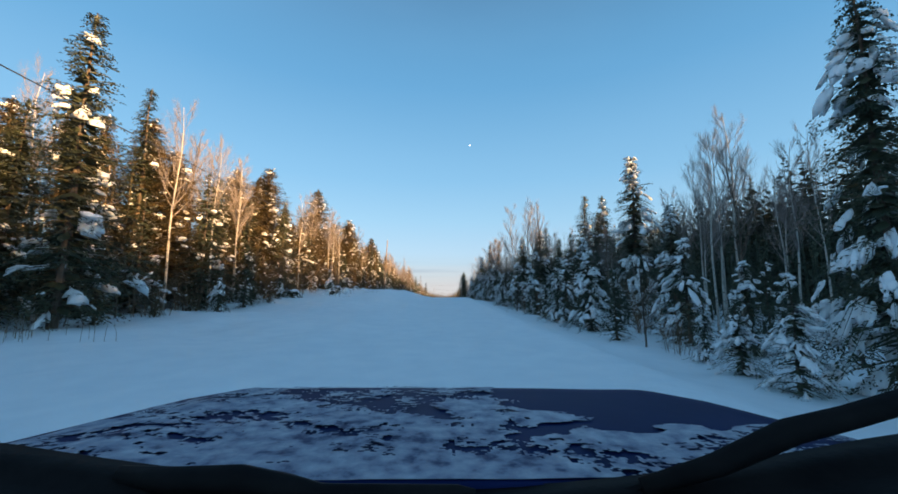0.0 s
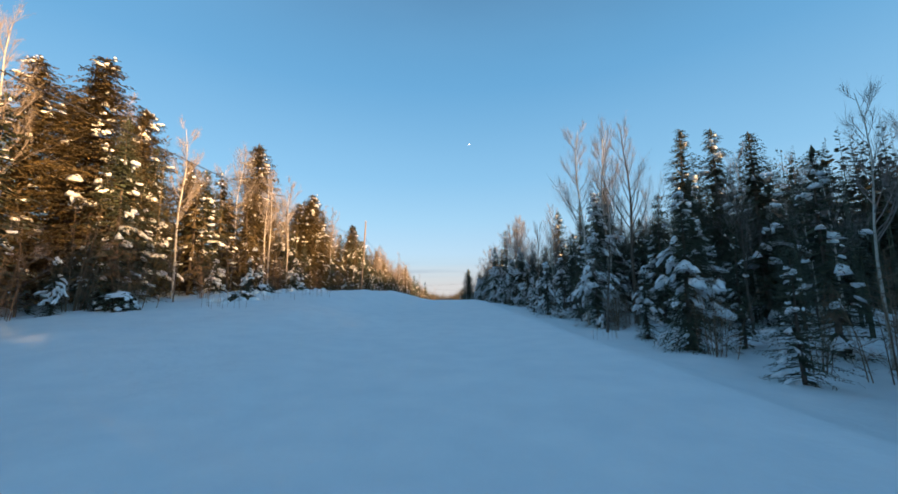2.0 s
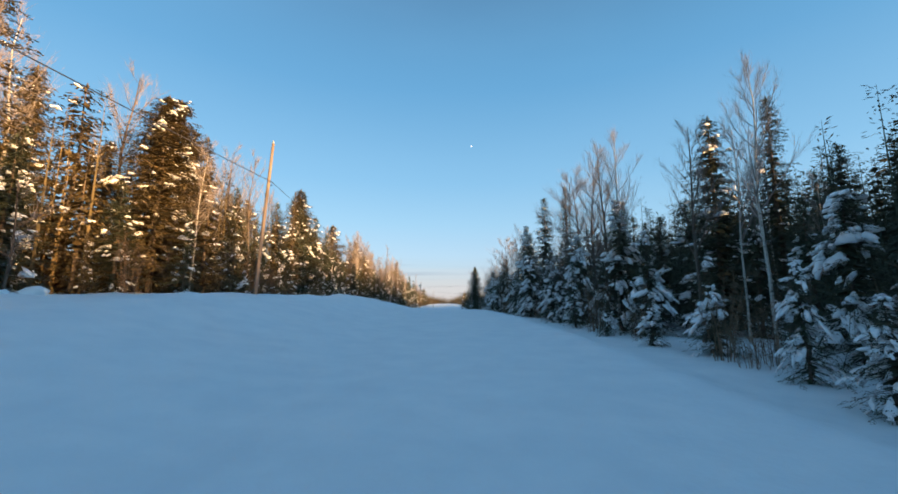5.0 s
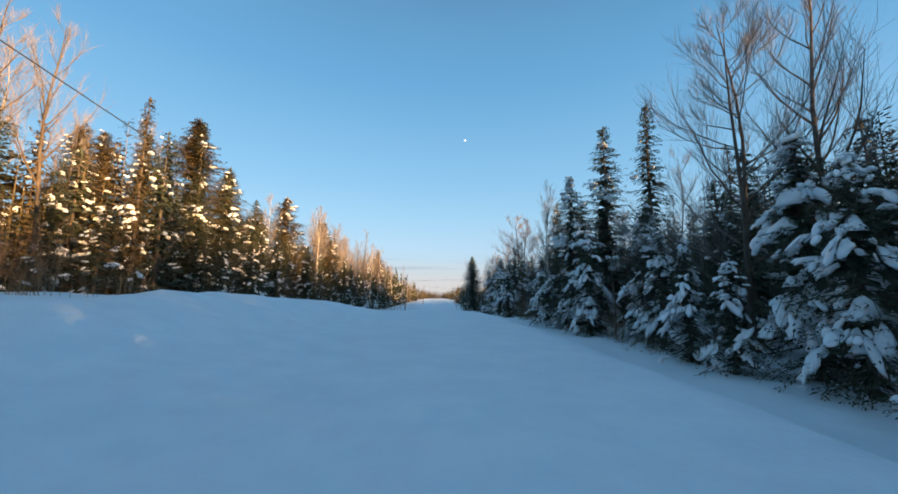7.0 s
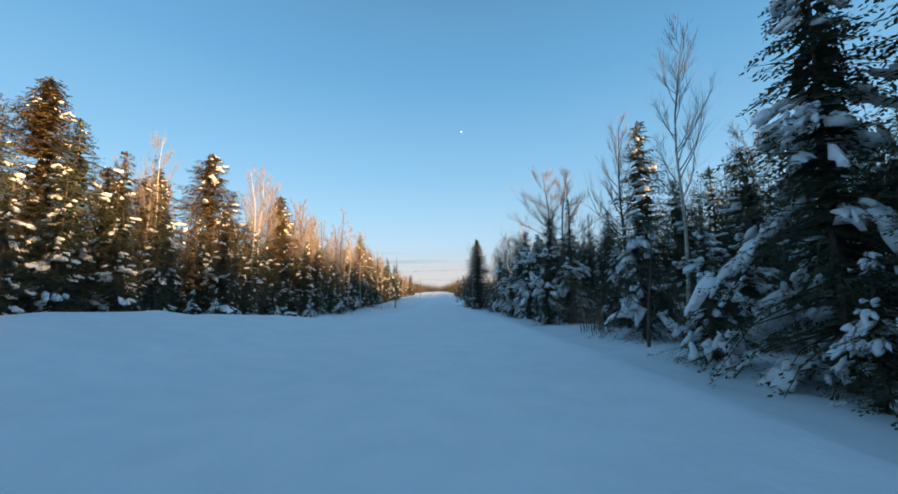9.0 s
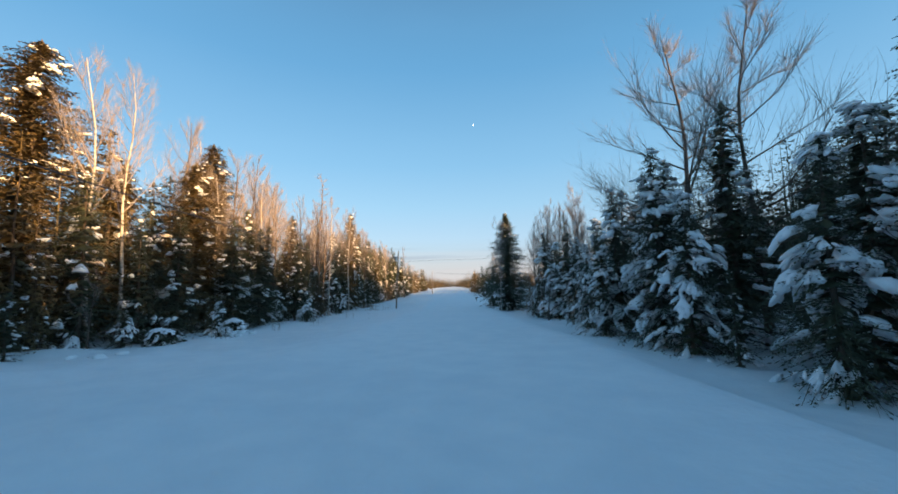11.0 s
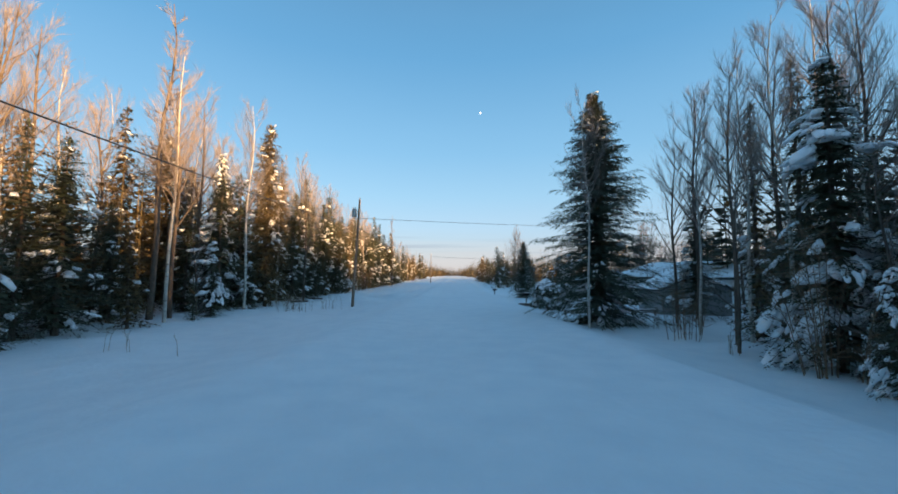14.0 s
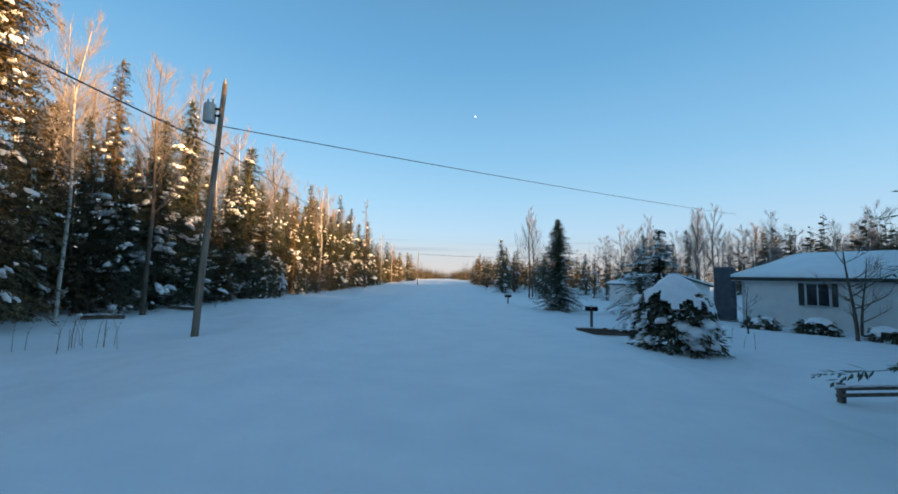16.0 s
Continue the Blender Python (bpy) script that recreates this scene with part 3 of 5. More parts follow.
MAPLE = [Kind(leafless, 12, name="spreading_bare_tree", label="leafless tree with wide dark spreading limbs", seed=170 + i, bark=BARK, spread=5.2, limbs=22, twigs=12, fine=9, start=0.18, up=0.95, r0=0.10, curl=0.9, bends=3, thick=0.7) for i in range(2)]
SNAG = Kind(leafless, 18, name="dead_snag", label="tall dead tree with short broken branches", seed=190, bark=BARK, spread=1.3, limbs=40, twigs=4, fine=5, start=0.4, up=0.5, lean=0.02, thick=1.4)
SAPLING = [Kind(leafless, 4, name="bare_sapling", label="thin leafless sapling at the forest edge", seed=200 + i, bark=BARK, spread=1.4, limbs=9, twigs=4, fine=3, start=0.15) for i in range(2)]

THICKET = [Kind(thicket, 4.0, name="bare_thicket", label="thicket of thin brown leafless stems", seed=220 + i, spread=1.2 + 0.4 * i) for i in range(3)]

rng = random.Random(5)
taken = []


def plant(kind, x, y, top=None, h=None, wide=1.0, tilt=0.0, turn=None, label=""):
    """top: the height of its tip in the world; h: its own height."""
    g = ground_z(x, y)
    taken.append((x, y))
    return kind.put(x, y, (top - g) if top is not None else h, rng.uniform(0, 6.28) if turn is None else turn, wide, tilt, 0.05, label)


# left edge of the road, by their tips
for k, x, y, top in [
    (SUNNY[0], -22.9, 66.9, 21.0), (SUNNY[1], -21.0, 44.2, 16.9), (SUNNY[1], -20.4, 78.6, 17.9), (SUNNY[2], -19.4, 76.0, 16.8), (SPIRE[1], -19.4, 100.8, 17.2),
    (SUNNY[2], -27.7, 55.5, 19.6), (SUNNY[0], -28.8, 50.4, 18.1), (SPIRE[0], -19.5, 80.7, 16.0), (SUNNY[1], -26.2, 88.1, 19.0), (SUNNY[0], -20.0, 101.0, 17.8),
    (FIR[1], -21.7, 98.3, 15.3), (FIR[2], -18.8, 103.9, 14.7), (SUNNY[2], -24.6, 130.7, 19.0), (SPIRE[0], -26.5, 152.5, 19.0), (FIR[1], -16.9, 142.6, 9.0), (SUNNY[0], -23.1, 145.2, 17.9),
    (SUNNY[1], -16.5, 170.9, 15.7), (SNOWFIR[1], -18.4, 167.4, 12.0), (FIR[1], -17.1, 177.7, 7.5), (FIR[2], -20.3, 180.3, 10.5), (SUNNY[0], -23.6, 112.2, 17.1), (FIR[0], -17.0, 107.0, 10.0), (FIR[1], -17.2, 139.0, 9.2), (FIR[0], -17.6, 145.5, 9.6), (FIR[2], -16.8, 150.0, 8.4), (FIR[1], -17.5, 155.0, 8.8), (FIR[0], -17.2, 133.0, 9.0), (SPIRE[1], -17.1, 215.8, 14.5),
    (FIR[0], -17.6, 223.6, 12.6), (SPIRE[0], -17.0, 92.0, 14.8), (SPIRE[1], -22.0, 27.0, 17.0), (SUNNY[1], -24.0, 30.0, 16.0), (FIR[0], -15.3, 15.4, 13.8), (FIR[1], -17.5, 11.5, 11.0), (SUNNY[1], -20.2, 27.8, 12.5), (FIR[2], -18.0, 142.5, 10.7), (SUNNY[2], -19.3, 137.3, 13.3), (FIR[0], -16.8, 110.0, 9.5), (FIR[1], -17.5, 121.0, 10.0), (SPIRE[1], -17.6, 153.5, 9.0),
]:
    plant(k, x, y, top=top, wide=0.7 if k in SNOWFIR or x == -16.5 else 1.2 if k in SUNNY else rng.uniform(0.95, 1.15))
for k, x, y, h in [(LADEN[0], -18.0, 34.5, 1.9), (LADEN[1], -17.7, 51.3, 2.6), (LADEN[2], -16.5, 55.7, 2.4), (LADEN[0], -14.9, 148.2, 3.2), (LADEN[1], -17.2, 147.0, 3.0), (LADEN[2], -13.9, 132.0, 2.2)]:
    plant(k, x, y, h=h, wide=1.3)
plant(SNAG, -18.2, 160.9, top=19.5)
plant(SNAG, -14.9, 225.3, top=15.9)
for k, x, y, top in [(BIRCHES[0], -18.0, 64.8, 13.9), (BIRCHES[1], -22.0, 40.0, 16.0), (BIRCHES[2], -20.0, 36.5, 14.5), (BIRCHES[0], -25.6, 147.3, 18.7), (BIRCHES[1], -20.5, 150.0, 15.5), (BIRCHES[2], -18.0, 211.0, 14.0),
                     (BIRCHES[1], -15.5, 166.0, 15.0), (ASPEN[0], -21.0, 152.5, 15.5), (ASPEN[1], -22.0, 156.0, 16.0), (BIRCHES[0], -17.3, 174.8, 13.5), (ASPEN[0], -16.0, 177.9, 13.4), (BIRCHES[2], -16.4, 159.7, 15.2), (ASPEN[1], -17.9, 162.1, 14.6), (BIRCHES[1], -19.0, 31.0, 14.5), (BIRCHES[0], -21.5, 60.0, 16.5), (BIRCHES[2], -22.5, 120.0, 16.0), (BIRCHES[2], -18.6, 60.6, 15.5), (BIRCHES[1], -17.6, 59.4, 13.8), (BIRCHES[0], -16.8, 76.0, 12.6), (BIRCHES[2], -18.2, 47.5, 14.0), (BIRCHES[1], -19.5, 131.5, 17.0), (BIRCHES[0], -18.6, 128.6, 16.0), (BIRCHES[1], -18.8, 26.0, 15.0)]:
    plant(k, x, y, top=top)
# right edge
for k, x, y, top in [
    (SNOWFIR[1], 15.5, 31.2, 13.6), (SNOWFIR[0], 8.7, 94.5, 9.6), (SNOWFIR[1], 11.5, 19.5, 6.5), (FIR[0], 19.7, 53.9, 16.5), (FIR[2], 22.2, 53.6, 16.5), (FIR[2], 14.3, 72.3, 13.6), (FIR[0], 10.9, 96.0, 15.3),
    (SPIRE[1], 12.8, 94.0, 16.0), (SNOWFIR[1], 9.0, 97.6, 12.2), (SPIRE[0], 13.3, 154.4, 11.8), (FIR[0], 16.7, 64.0, 13.6), (SPIRE[1], 16.8, 71.2, 14.2), (FIR[2], 12.4, 111.8, 14.0),
    (SNOWFIR[0], 8.1, 124.2, 8.9), (SPIRE[0], 11.2, 154.0, 9.8), (SNOWFIR[0], 9.6, 149.2, 8.9), (SNOWFIR[1], 13.6, 55.7, 11.9), (FIR[1], 13.0, 54.0, 10.7), (SPIRE[0], 20.9, 97.8, 15.1), (SPIRE[1], 12.1, 78.4, 10.2), (FIR[1], 17.7, 44.2, 11.9),
    (SPIRE[0], 9.4, 116.2, 10.2), (SNOWFIR[0], 8.4, 128.9, 8.5), (SNOWFIR[1], 9.4, 47.2, 9.0), (SNOWFIR[0], 9.4, 88.4, 8.0), (SNOWFIR[1], 9.5, 73.8, 9.0), (FIR[0], 14.0, 162.4, 9.0), (SNOWFIR[1], 9.6, 126.0, 9.0), (FIR[2], 9.8, 122.5, 10.0),
]:
    plant(k, x, y, top=top, wide=rng.uniform(0.95, 1.15))
for k, x, y, h in [(LADEN[0], 8.6, 36.8, 6.0), (LADEN[1], 10.2, 16.4, 4.6), (LADEN[2], 11.7, 63.1, 5.6), (LADEN[0], 9.8, 71.4, 5.4), (LADEN[1], 9.0, 79.1, 5.5), (LADEN[2], 9.3, 106.6, 6.0), (LADEN[0], 7.9, 117.1, 5.5),
                   (LADEN[1], 8.2, 92.5, 5.5), (LADEN[2], 8.6, 86.0, 4.8), (LADEN[1], 8.3, 133.0, 4.5), (LADEN[2], 9.0, 138.0, 4.0), (LADEN[0], 9.6, 148.0, 3.6), (LADEN[1], 8.8, 28.5, 4.6), (LADEN[2], 9.6, 80.9, 6.8), (LADEN[0], 8.2, 83.9, 4.2), (LADEN[1], 7.7, 121.7, 5.4), (LADEN[2], 7.4, 128.2, 4.3), (LADEN[0], 8.2, 44.6, 5.5), (LADEN[2], 8.0, 21.6, 4.6), (LADEN[0], 8.8, 24.4, 5.6), (LADEN[1], 8.0, 55.0, 4.5)]:
    plant(k, x, y, h=h)
plant(SNOWFIR[0], 9.6, 8.2, top=9.6, wide=0.75)
plant(HEMLOCK, 7.1, 159.7, top=13.0, wide=0.9)
for k, x, y, top in [(MAPLE[0], 10.5, 84.0, 14.0), (MAPLE[1], 11.0, 127.0, 15.5), (MAPLE[1], 11.5, 123.5, 14.0), (BIRCHES[0], 10.0, 47.5, 13.5), (ASPEN[1], 11.2, 46.2, 13.0), (BIRCHES[2], 9.4, 74.0, 13.0), (ASPEN[0], 9.8, 76.5, 13.5), (BIRCHES[0], 8.4, 102.1, 12.6), (BIRCHES[1], 11.0, 49.0, 13.5), (BIRCHES[2], 14.7, 20.5, 10.5), (ASPEN[1], 11.5, 112.5, 14.0),
                     (BIRCHES[2], 13.5, 152.0, 13.0), (ASPEN[0], 15.0, 156.0, 12.0), (BIRCHES[1], 5.9, 157.6, 11.5), (ASPEN[0], 12.4, 159.6, 13.0), (ASPEN[1], 10.8, 158.9, 9.5), (BIRCHES[2], 8.0, 45.5, 12.5), (MAPLE[0], 9.8, 83.2, 13.0), (ASPEN[0], 11.0, 81.5, 14.0), (ASPEN[1], 10.3, 209.0, 11.5), (ASPEN[0], 10.9, 209.8, 10.6), (BIRCHES[0], 18.4, 24.1, 13.6), (BIRCHES[2], 11.4, 152.6, 12.5), (ASPEN[1], 12.8, 154.8, 12.0), (BIRCHES[0], 14.9, 155.4, 15.0), (ASPEN[1], 9.2, 152.4, 10.0), (BIRCHES[1], 10.6, 153.6, 11.5), (ASPEN[0], 12.2, 151.4, 12.0), (BIRCHES[0], 9.9, 155.6, 10.5), (ASPEN[1], 14.2, 152.6, 12.5), (BIRCHES[2], 13.0, 157.6, 11.0), (BIRCHES[1], 11.6, 66.0, 12.5), (ASPEN[1], 10.6, 68.5, 11.0)]:
    plant(k, x, y, top=top, wide=1.2 if k is MAPLE[1] else 1.0)


# the rows behind
def free(x, y, gap):
    return all((x - a) ** 2 + (y - b) ** 2 > gap * gap for a, b in taken)


def fill(n, x0, x1, y0, y1, kinds, h0, h1, gap):
    made = 0
    for _ in range(n * 6):
        if made == n:
            break
        x, y = x0 + (x1 - x0) * rng.random() ** 1.3, rng.uniform(y0, y1)
        if not free(x, y, gap):
            continue
        k = rng.choice(kinds)
        plant(k, x, y, h=rng.uniform(h0, h1) * (0.8 if k in LADEN else 1.0), wide=rng.uniform(0.85, 1.2), tilt=rng.uniform(-2, 2))
        made += 1


# left: low firs at the edge, a dense dark wall, then taller sunlit and bare crowns
fill(60, -15.8, -18.0, 8, 240, LADEN[:1] + SIDE[:2] + BACK[:2], 2.0, 5.5, 1.5)
fill(30, -16.8, -19.6, 172, 240, FIR[:2] + SPIRE, 10.0, 14.5, 1.5)
fill(96, -17.0, -21.5, 4, 250, BACK + FIR[:2] + SIDE[:1], 6.0, 11.0, 1.7)
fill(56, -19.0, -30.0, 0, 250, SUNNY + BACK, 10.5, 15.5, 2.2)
fill(34, -16.8, -19.2, 118, 245, SIDE + FIR[:1] + BACK[:2], 6.0, 10.0, 1.6)
fill(64, -20.6, -28.0, 8, 250, BIRCHES + ASPEN, 12.0, 16.5, 1.6)
fill(38, -19.8, -26.0, 140, 250, ASPEN + BIRCHES[:1], 13.0, 18.0, 1.4)
fill(14, -16.5, -18.0, 15, 235, SAPLING, 3.0, 5.0, 1.2)
fill(46, -16.6, -20.5, 8, 240, THICKET, 2.5, 6.5, 0.9)
fill(24, 9.0, 14.0, 128, 150, SNOWFIR + LADEN[:2] + SIDE[:1], 5.0, 9.0, 1.5)
fill(34, 8.0, 10.5, 12, 162, THICKET, 1.6, 4.0, 0.9)
# right: laden firs over the verge, then the wood that keeps the sun off the road
fill(42, 7.7, 9.4, 8, 150, LADEN + SIDE[:2], 2.2, 5.0, 1.7)
fill(10, 9.0, 13.0, 8, 30, SIDE + LADEN[1:], 2.5, 4.5, 1.9)
fill(50, 9.0, 12.5, 30, 152, SIDE + LADEN[1:], 4.0, 8.5, 1.9)
fill(52, 12.0, 17.5, 42, 150, SIDE + FIR[:2], 6.0, 9.5, 2.0)
fill(18, 11.5, 18.0, 14, 44, ASPEN + BIRCHES, 6.5, 10.0, 1.6)
fill(24, 11.5, 20.0, 0, 158, BIRCHES + ASPEN + MAPLE[:1], 8.5, 12.0, 1.8)
fill(14, 7.5, 9.5, 12, 158, SAPLING, 2.5, 5.0, 1.2)
# the clearing with the house, and on along the road
for k, x, y, top in [(SNOWFIR[1], 13.4, 186.0, 4.8), (HEMLOCK, 8.1, 188.0, 7.1), (SNOWFIR[0], 9.2, 175.6, 4.7), (LADEN[1], 10.6, 178.0, 2.6), (SAPLING[0], 17.5, 175.0, 4.2), (SAPLING[1], 19.3, 176.5, 3.6), (SAPLING[0], 13.5, 176.0, 2.2)]:
    plant(k, x, y, top=top, wide=0.95 if k is HEMLOCK else 1.7 if k in SNOWFIR else 1.25)
fill(44, 8.5, 16.0, 215, 340, SIDE + BACK, 5.5, 9.5, 1.8)
fill(26, 12.0, 30.0, 205, 260, SIDE, 4.0, 7.0, 1.9)
fill(60, 28.0, 75.0, 203, 236, ASPEN + BIRCHES + MAPLE + SIDE[:2], 8.5, 13.0, 2.1)
fill(24, 20.0, 42.0, 150, 168, BACK + ASPEN, 8.0, 13.0, 2.4)
fill(36, -16.5, -24.0, 250, 345, BACK + BIRCHES[:1] + SPIRE[:1], 8.0, 13.0, 2.0)


def deep_woods(name, label, boxes, seed, mat, wide=(0.30, 0.52)):
    """The depth of the wood: many plain crowns in one mesh."""
    r, v, f = random.Random(seed), [], []
    for x0, x1, y0, y1, n, h0, h1, blades in boxes:
        for _ in range(n):
            x, y = r.uniform(x0, x1), r.uniform(y0, y1)
            h, w, z = r.uniform(h0, h1), r.uniform(1.5, 2.9), ground_z(x, y)
            tube(v, f, [(x, y, z - 0.3), (x, y, z + h)], [0.11, 0.008], 3)
            fine = blades > 150
            for k in range(blades):
                s = 0.03 + 0.97 * (k / blades) ** (1.1 if fine else 1.0)
                rad = (w * (1.02 - s) ** 0.7 + 0.12) * r.uniform(0.75, 1.1)
                a = r.uniform(0, 6.28)
                d = Vector((math.cos(a), math.sin(a), r.uniform(-0.55, 0.1) + 0.5 * s * s))
                if fine:
                    ll, half = r.uniform(0.22, 0.45), r.uniform(0.03, 0.06)
                    inner = max(0.0, 1.0 - 1.1 * r.random() ** 1.6)
                    p = Vector((x, y, z + h * s)) + d * max(0.0, rad * inner - 0.3 * ll)
                    d = (d + Vector((r.uniform(-0.8, 0.8), r.uniform(-0.8, 0.8), r.uniform(-0.3, 0.2)))).normalized()
                else:
                    ll, half = rad * r.uniform(0.75, 1.1), rad * r.uniform(*wide)
                    p = Vector((x, y, z + h * s + 0.3))
                e = Vector((-d.y, d.x, r.uniform(-0.4, 0.4))).normalized() * half
                b = len(v)
                v.extend([tuple(p), tuple(p + d * ll * 0.55 + e), tuple(p + d * ll), tuple(p + d * ll * 0.55 - e)])
                f.extend([(b, b + 1, b + 2), (b, b + 2, b + 3)])
    tagged(part(name, (v, f), mat), label, "forest", kind="stuff")


# sun side gets the warmed needle colour, shaded side the plain green
deep_woods("inner_forest", "crowns tinted sun-warmed brown filling the depth of the sunlit wood", [(-27, -20.0, -10, 300, 300, 7.0, 12.0, 300), (-46, -27, -60, 345, 950, 8.0, 12.5, 50), (-21, -16, -70, 3, 30, 9, 13, 60)], 3, TAWNY)
# tall rows far right and behind the start are unseen, added to block the sun
deep_woods("inner_forest", "dark crowns of the shaded wood, with unseen rows added to block the sun", [(17.0, 21, -10, 42, 20, 4.0, 6.0, 420), (17.0, 23, 42, 150, 100, 7.0, 10.0, 480), (12, 22, -150, -10, 220, 9.5, 14.0, 64), (20.5, 32, -150, 5, 420, 11.0, 15.0, 76), (20.5, 32, 5, 50, 70, 6.0, 8.5, 260), (20.5, 32, 50, 152, 190, 10.0, 13.5, 240), (32, 60, -170, 12, 880, 15.5, 20.0, 84), (39, 60, 12, 150, 520, 15.5, 19.5, 84), (32, 39, 12, 60, 80, 9.0, 12.0, 260), (32, 39, 60, 150, 150, 11.5, 14.5, 240), (60, 105, -190, 150, 1750, 19.5, 25.0, 56), (62, 105, 150, 194, 330, 19.5, 25.0, 56), (62, 100, -70, 30, 330, 17.0, 23.0, 56), (23, 80, 146, 176, 230, 10, 14.0, 46), (54, 110, 165, 232, 480, 9.5, 13, 70), (-30, 30, -170, -75, 260, 10, 14, 40)], 5, NEEDLE)
deep_woods("far_forest", "distant dark conifer forest lining the road", [(-60, -17, 345, 900, 600, 8, 14, 18), (9, 60, 340, 900, 600, 8, 13, 18), (34, 200, 225, 420, 500, 9, 14, 20), (14, 40, 262, 345, 130, 7, 10, 24), (-60, 60, 900, 1020, 400, 8, 14, 18), (-70, 70, 600, 680, 420, 9, 14, 20)], 4, TAWNY)


# ---- the power line ----
def wire(name, a, b, sag, radius, label):
    pts = [Vector(a).lerp(Vector(b), k / 24) - Vector((0, 0, 4 * sag * (k / 24) * (1 - k / 24))) for k in range(25)]
    v, f = [], []
    tube(v, f, pts, [radius] * 25, 4)
    return tagged(part(name, (v, f), CABLE), label, "cable", "overhead cables")


def utility_pole(x, y, foot, top, lean, tank):
    root = new("utility_pole")
    root.matrix_basis = pose(x, y, foot)
    h = top - foot
    v, f = [], []
    tube(v, f, [(lean * k / 6, 0, h * k / 6 - (0.4 if k == 0 else 0)) for k in range(7)], [0.125 - 0.007 * k for k in range(7)], 10, True)
    smooth(part("pole", (v, f), POLE, root))
    v, f = [], []
    tube(v, f, [(lean, 0, h - 0.02), (lean, 0, h + 0.06), (lean, 0, h + 0.14), (lean, 0, h + 0.22)], [0.03, 0.06, 0.045, 0.02], 8, True)
    part("insulator", (v, f), TANK, root, "small pale insulator on the pole's top")
    v, f = [], []
    tube(v, f, [(lean * 0.72 + 0.13, 0, h * 0.72 - 0.04), (lean * 0.72 + 0.24, 0, h * 0.72 - 0.04)], [0.025, 0.04], 6, True)
    part("cable_clamp", (v, f), BLACK, root)
    if tank:
        v, f = [], []
        cx, cy, z = lean * 0.85 - 0.36, -0.1, h - 1.5
        tube(v, f, [(cx, cy, z - 0.02), (cx, cy, z), (cx, cy, z + 0.62), (cx, cy, z + 0.68), (cx, cy, z + 0.72)], [0.16, 0.21, 0.21, 0.19, 0.10], 14, True)
        body = part("transformer", (v, f), TANK, root, "grey drum transformer")
        for k in (-0.09, 0.09):
            v, f = [], []
            tube(v, f, [(cx + k, cy, z + 0.7), (cx + k, cy, z + 0.82), (cx + k, cy, z + 0.9)], [0.025, 0.035, 0.012], 6, True)
            part("bushing", (v, f), TRIM, body)
        block("bracket", (lean * 0.85 - 0.18, lean * 0.85 + 0.02, -0.13, -0.07, z + 0.2, z + 0.28), BLACK, root)
        block("bracket", (lean * 0.85 - 0.18, lean * 0.85 + 0.02, -0.13, -0.07, z + 0.45, z + 0.53), BLACK, root)
    return tagged(root, "leaning wooden utility pole with a grey drum transformer" if tank else "plain weathered wooden utility pole on a snowbank", "utility pole", "utility poles")


utility_pole(-12.1, 75.0, ground_z(-12.1, 75.0), 12.9, 0.45, False)
utility_pole(-9.36, 171.8, ground_z(-9.36, 171.8), 9.2, 0.45, True)
utility_pole(-13.0, -22.0, ground_z(-13.0, -22.0), 10.0, 0.2, False)
utility_pole(-8.6, 262.0, ground_z(-8.6, 262.0), 9.4, 0.1, False)
MAIN = "thick black cable sagging between the poles"
wire("overhead_cable", (-12.6, -22, 8.5), (-11.6, 75, 10.4), 1.5, 0.022, MAIN)
wire("overhead_cable", (-11.6, 75, 10.4), (-8.83, 171.8, 6.7), 2.0, 0.022, MAIN)
wire("overhead_cable", (-8.83, 171.8, 6.7), (-8.4, 262, 7.6), 1.3, 0.022, MAIN)
wire("service_wire", (-8.98, 171.8, 7.6), (35.0, 205.0, 10.9), 0.2, 0.018, "service wire crossing the road above the yard")
wire("service_wire", (-8.5, 262, 8.6), (34.0, 232.0, 7.0), 0.6, 0.028, "thin wire crossing the far road")


# ---- the house and its yard ----
def roof_snow(name, pts, thick, parent, label):
    """A snow cover on one slope: pts are its four corners, on the slope."""
    bm = bmesh.new()
    n = 8
    P = [Vector(p) for p in pts]
    grid = [[bm.verts.new(P[0].lerp(P[1], i / n).lerp(P[3].lerp(P[2], i / n), j / n) + Vector((0, 0, thick * (0.55 + 0.45 * min(1, 4 * min(i, n - i, j, n - j) / n)) + 0.03 * noise.noise((i * 0.6, j * 0.7, thick * 9))))) for i in range(n + 1)] for j in range(n + 1)]
    low = [[bm.verts.new(P[0].lerp(P[1], i / n).lerp(P[3].lerp(P[2], i / n), j / n) + Vector((0, 0, 0.006))) for i in range(n + 1)] for j in range(n + 1)]
    for j in range(n):
        for i in range(n):
            bm.faces.new((grid[j][i], grid[j][i + 1], grid[j + 1][i + 1], grid[j + 1][i]))
    rim = [(0, i) for i in range(n)] + [(j, n) for j in range(n)] + [(n, i) for i in range(n, 0, -1)] + [(j, 0) for j in range(n, 0, -1)]
    for k in range(len(rim)):
        (a, b), (c, d) = rim[k], rim[(k + 1) % len(rim)]
        bm.faces.new((grid[c][d], grid[a][b], low[a][b], low[c][d]))
    bmesh.ops.remove_doubles(bm, verts=bm.verts, dist=0.001)
    return smooth(part(name, bm, SNOW, parent, label))


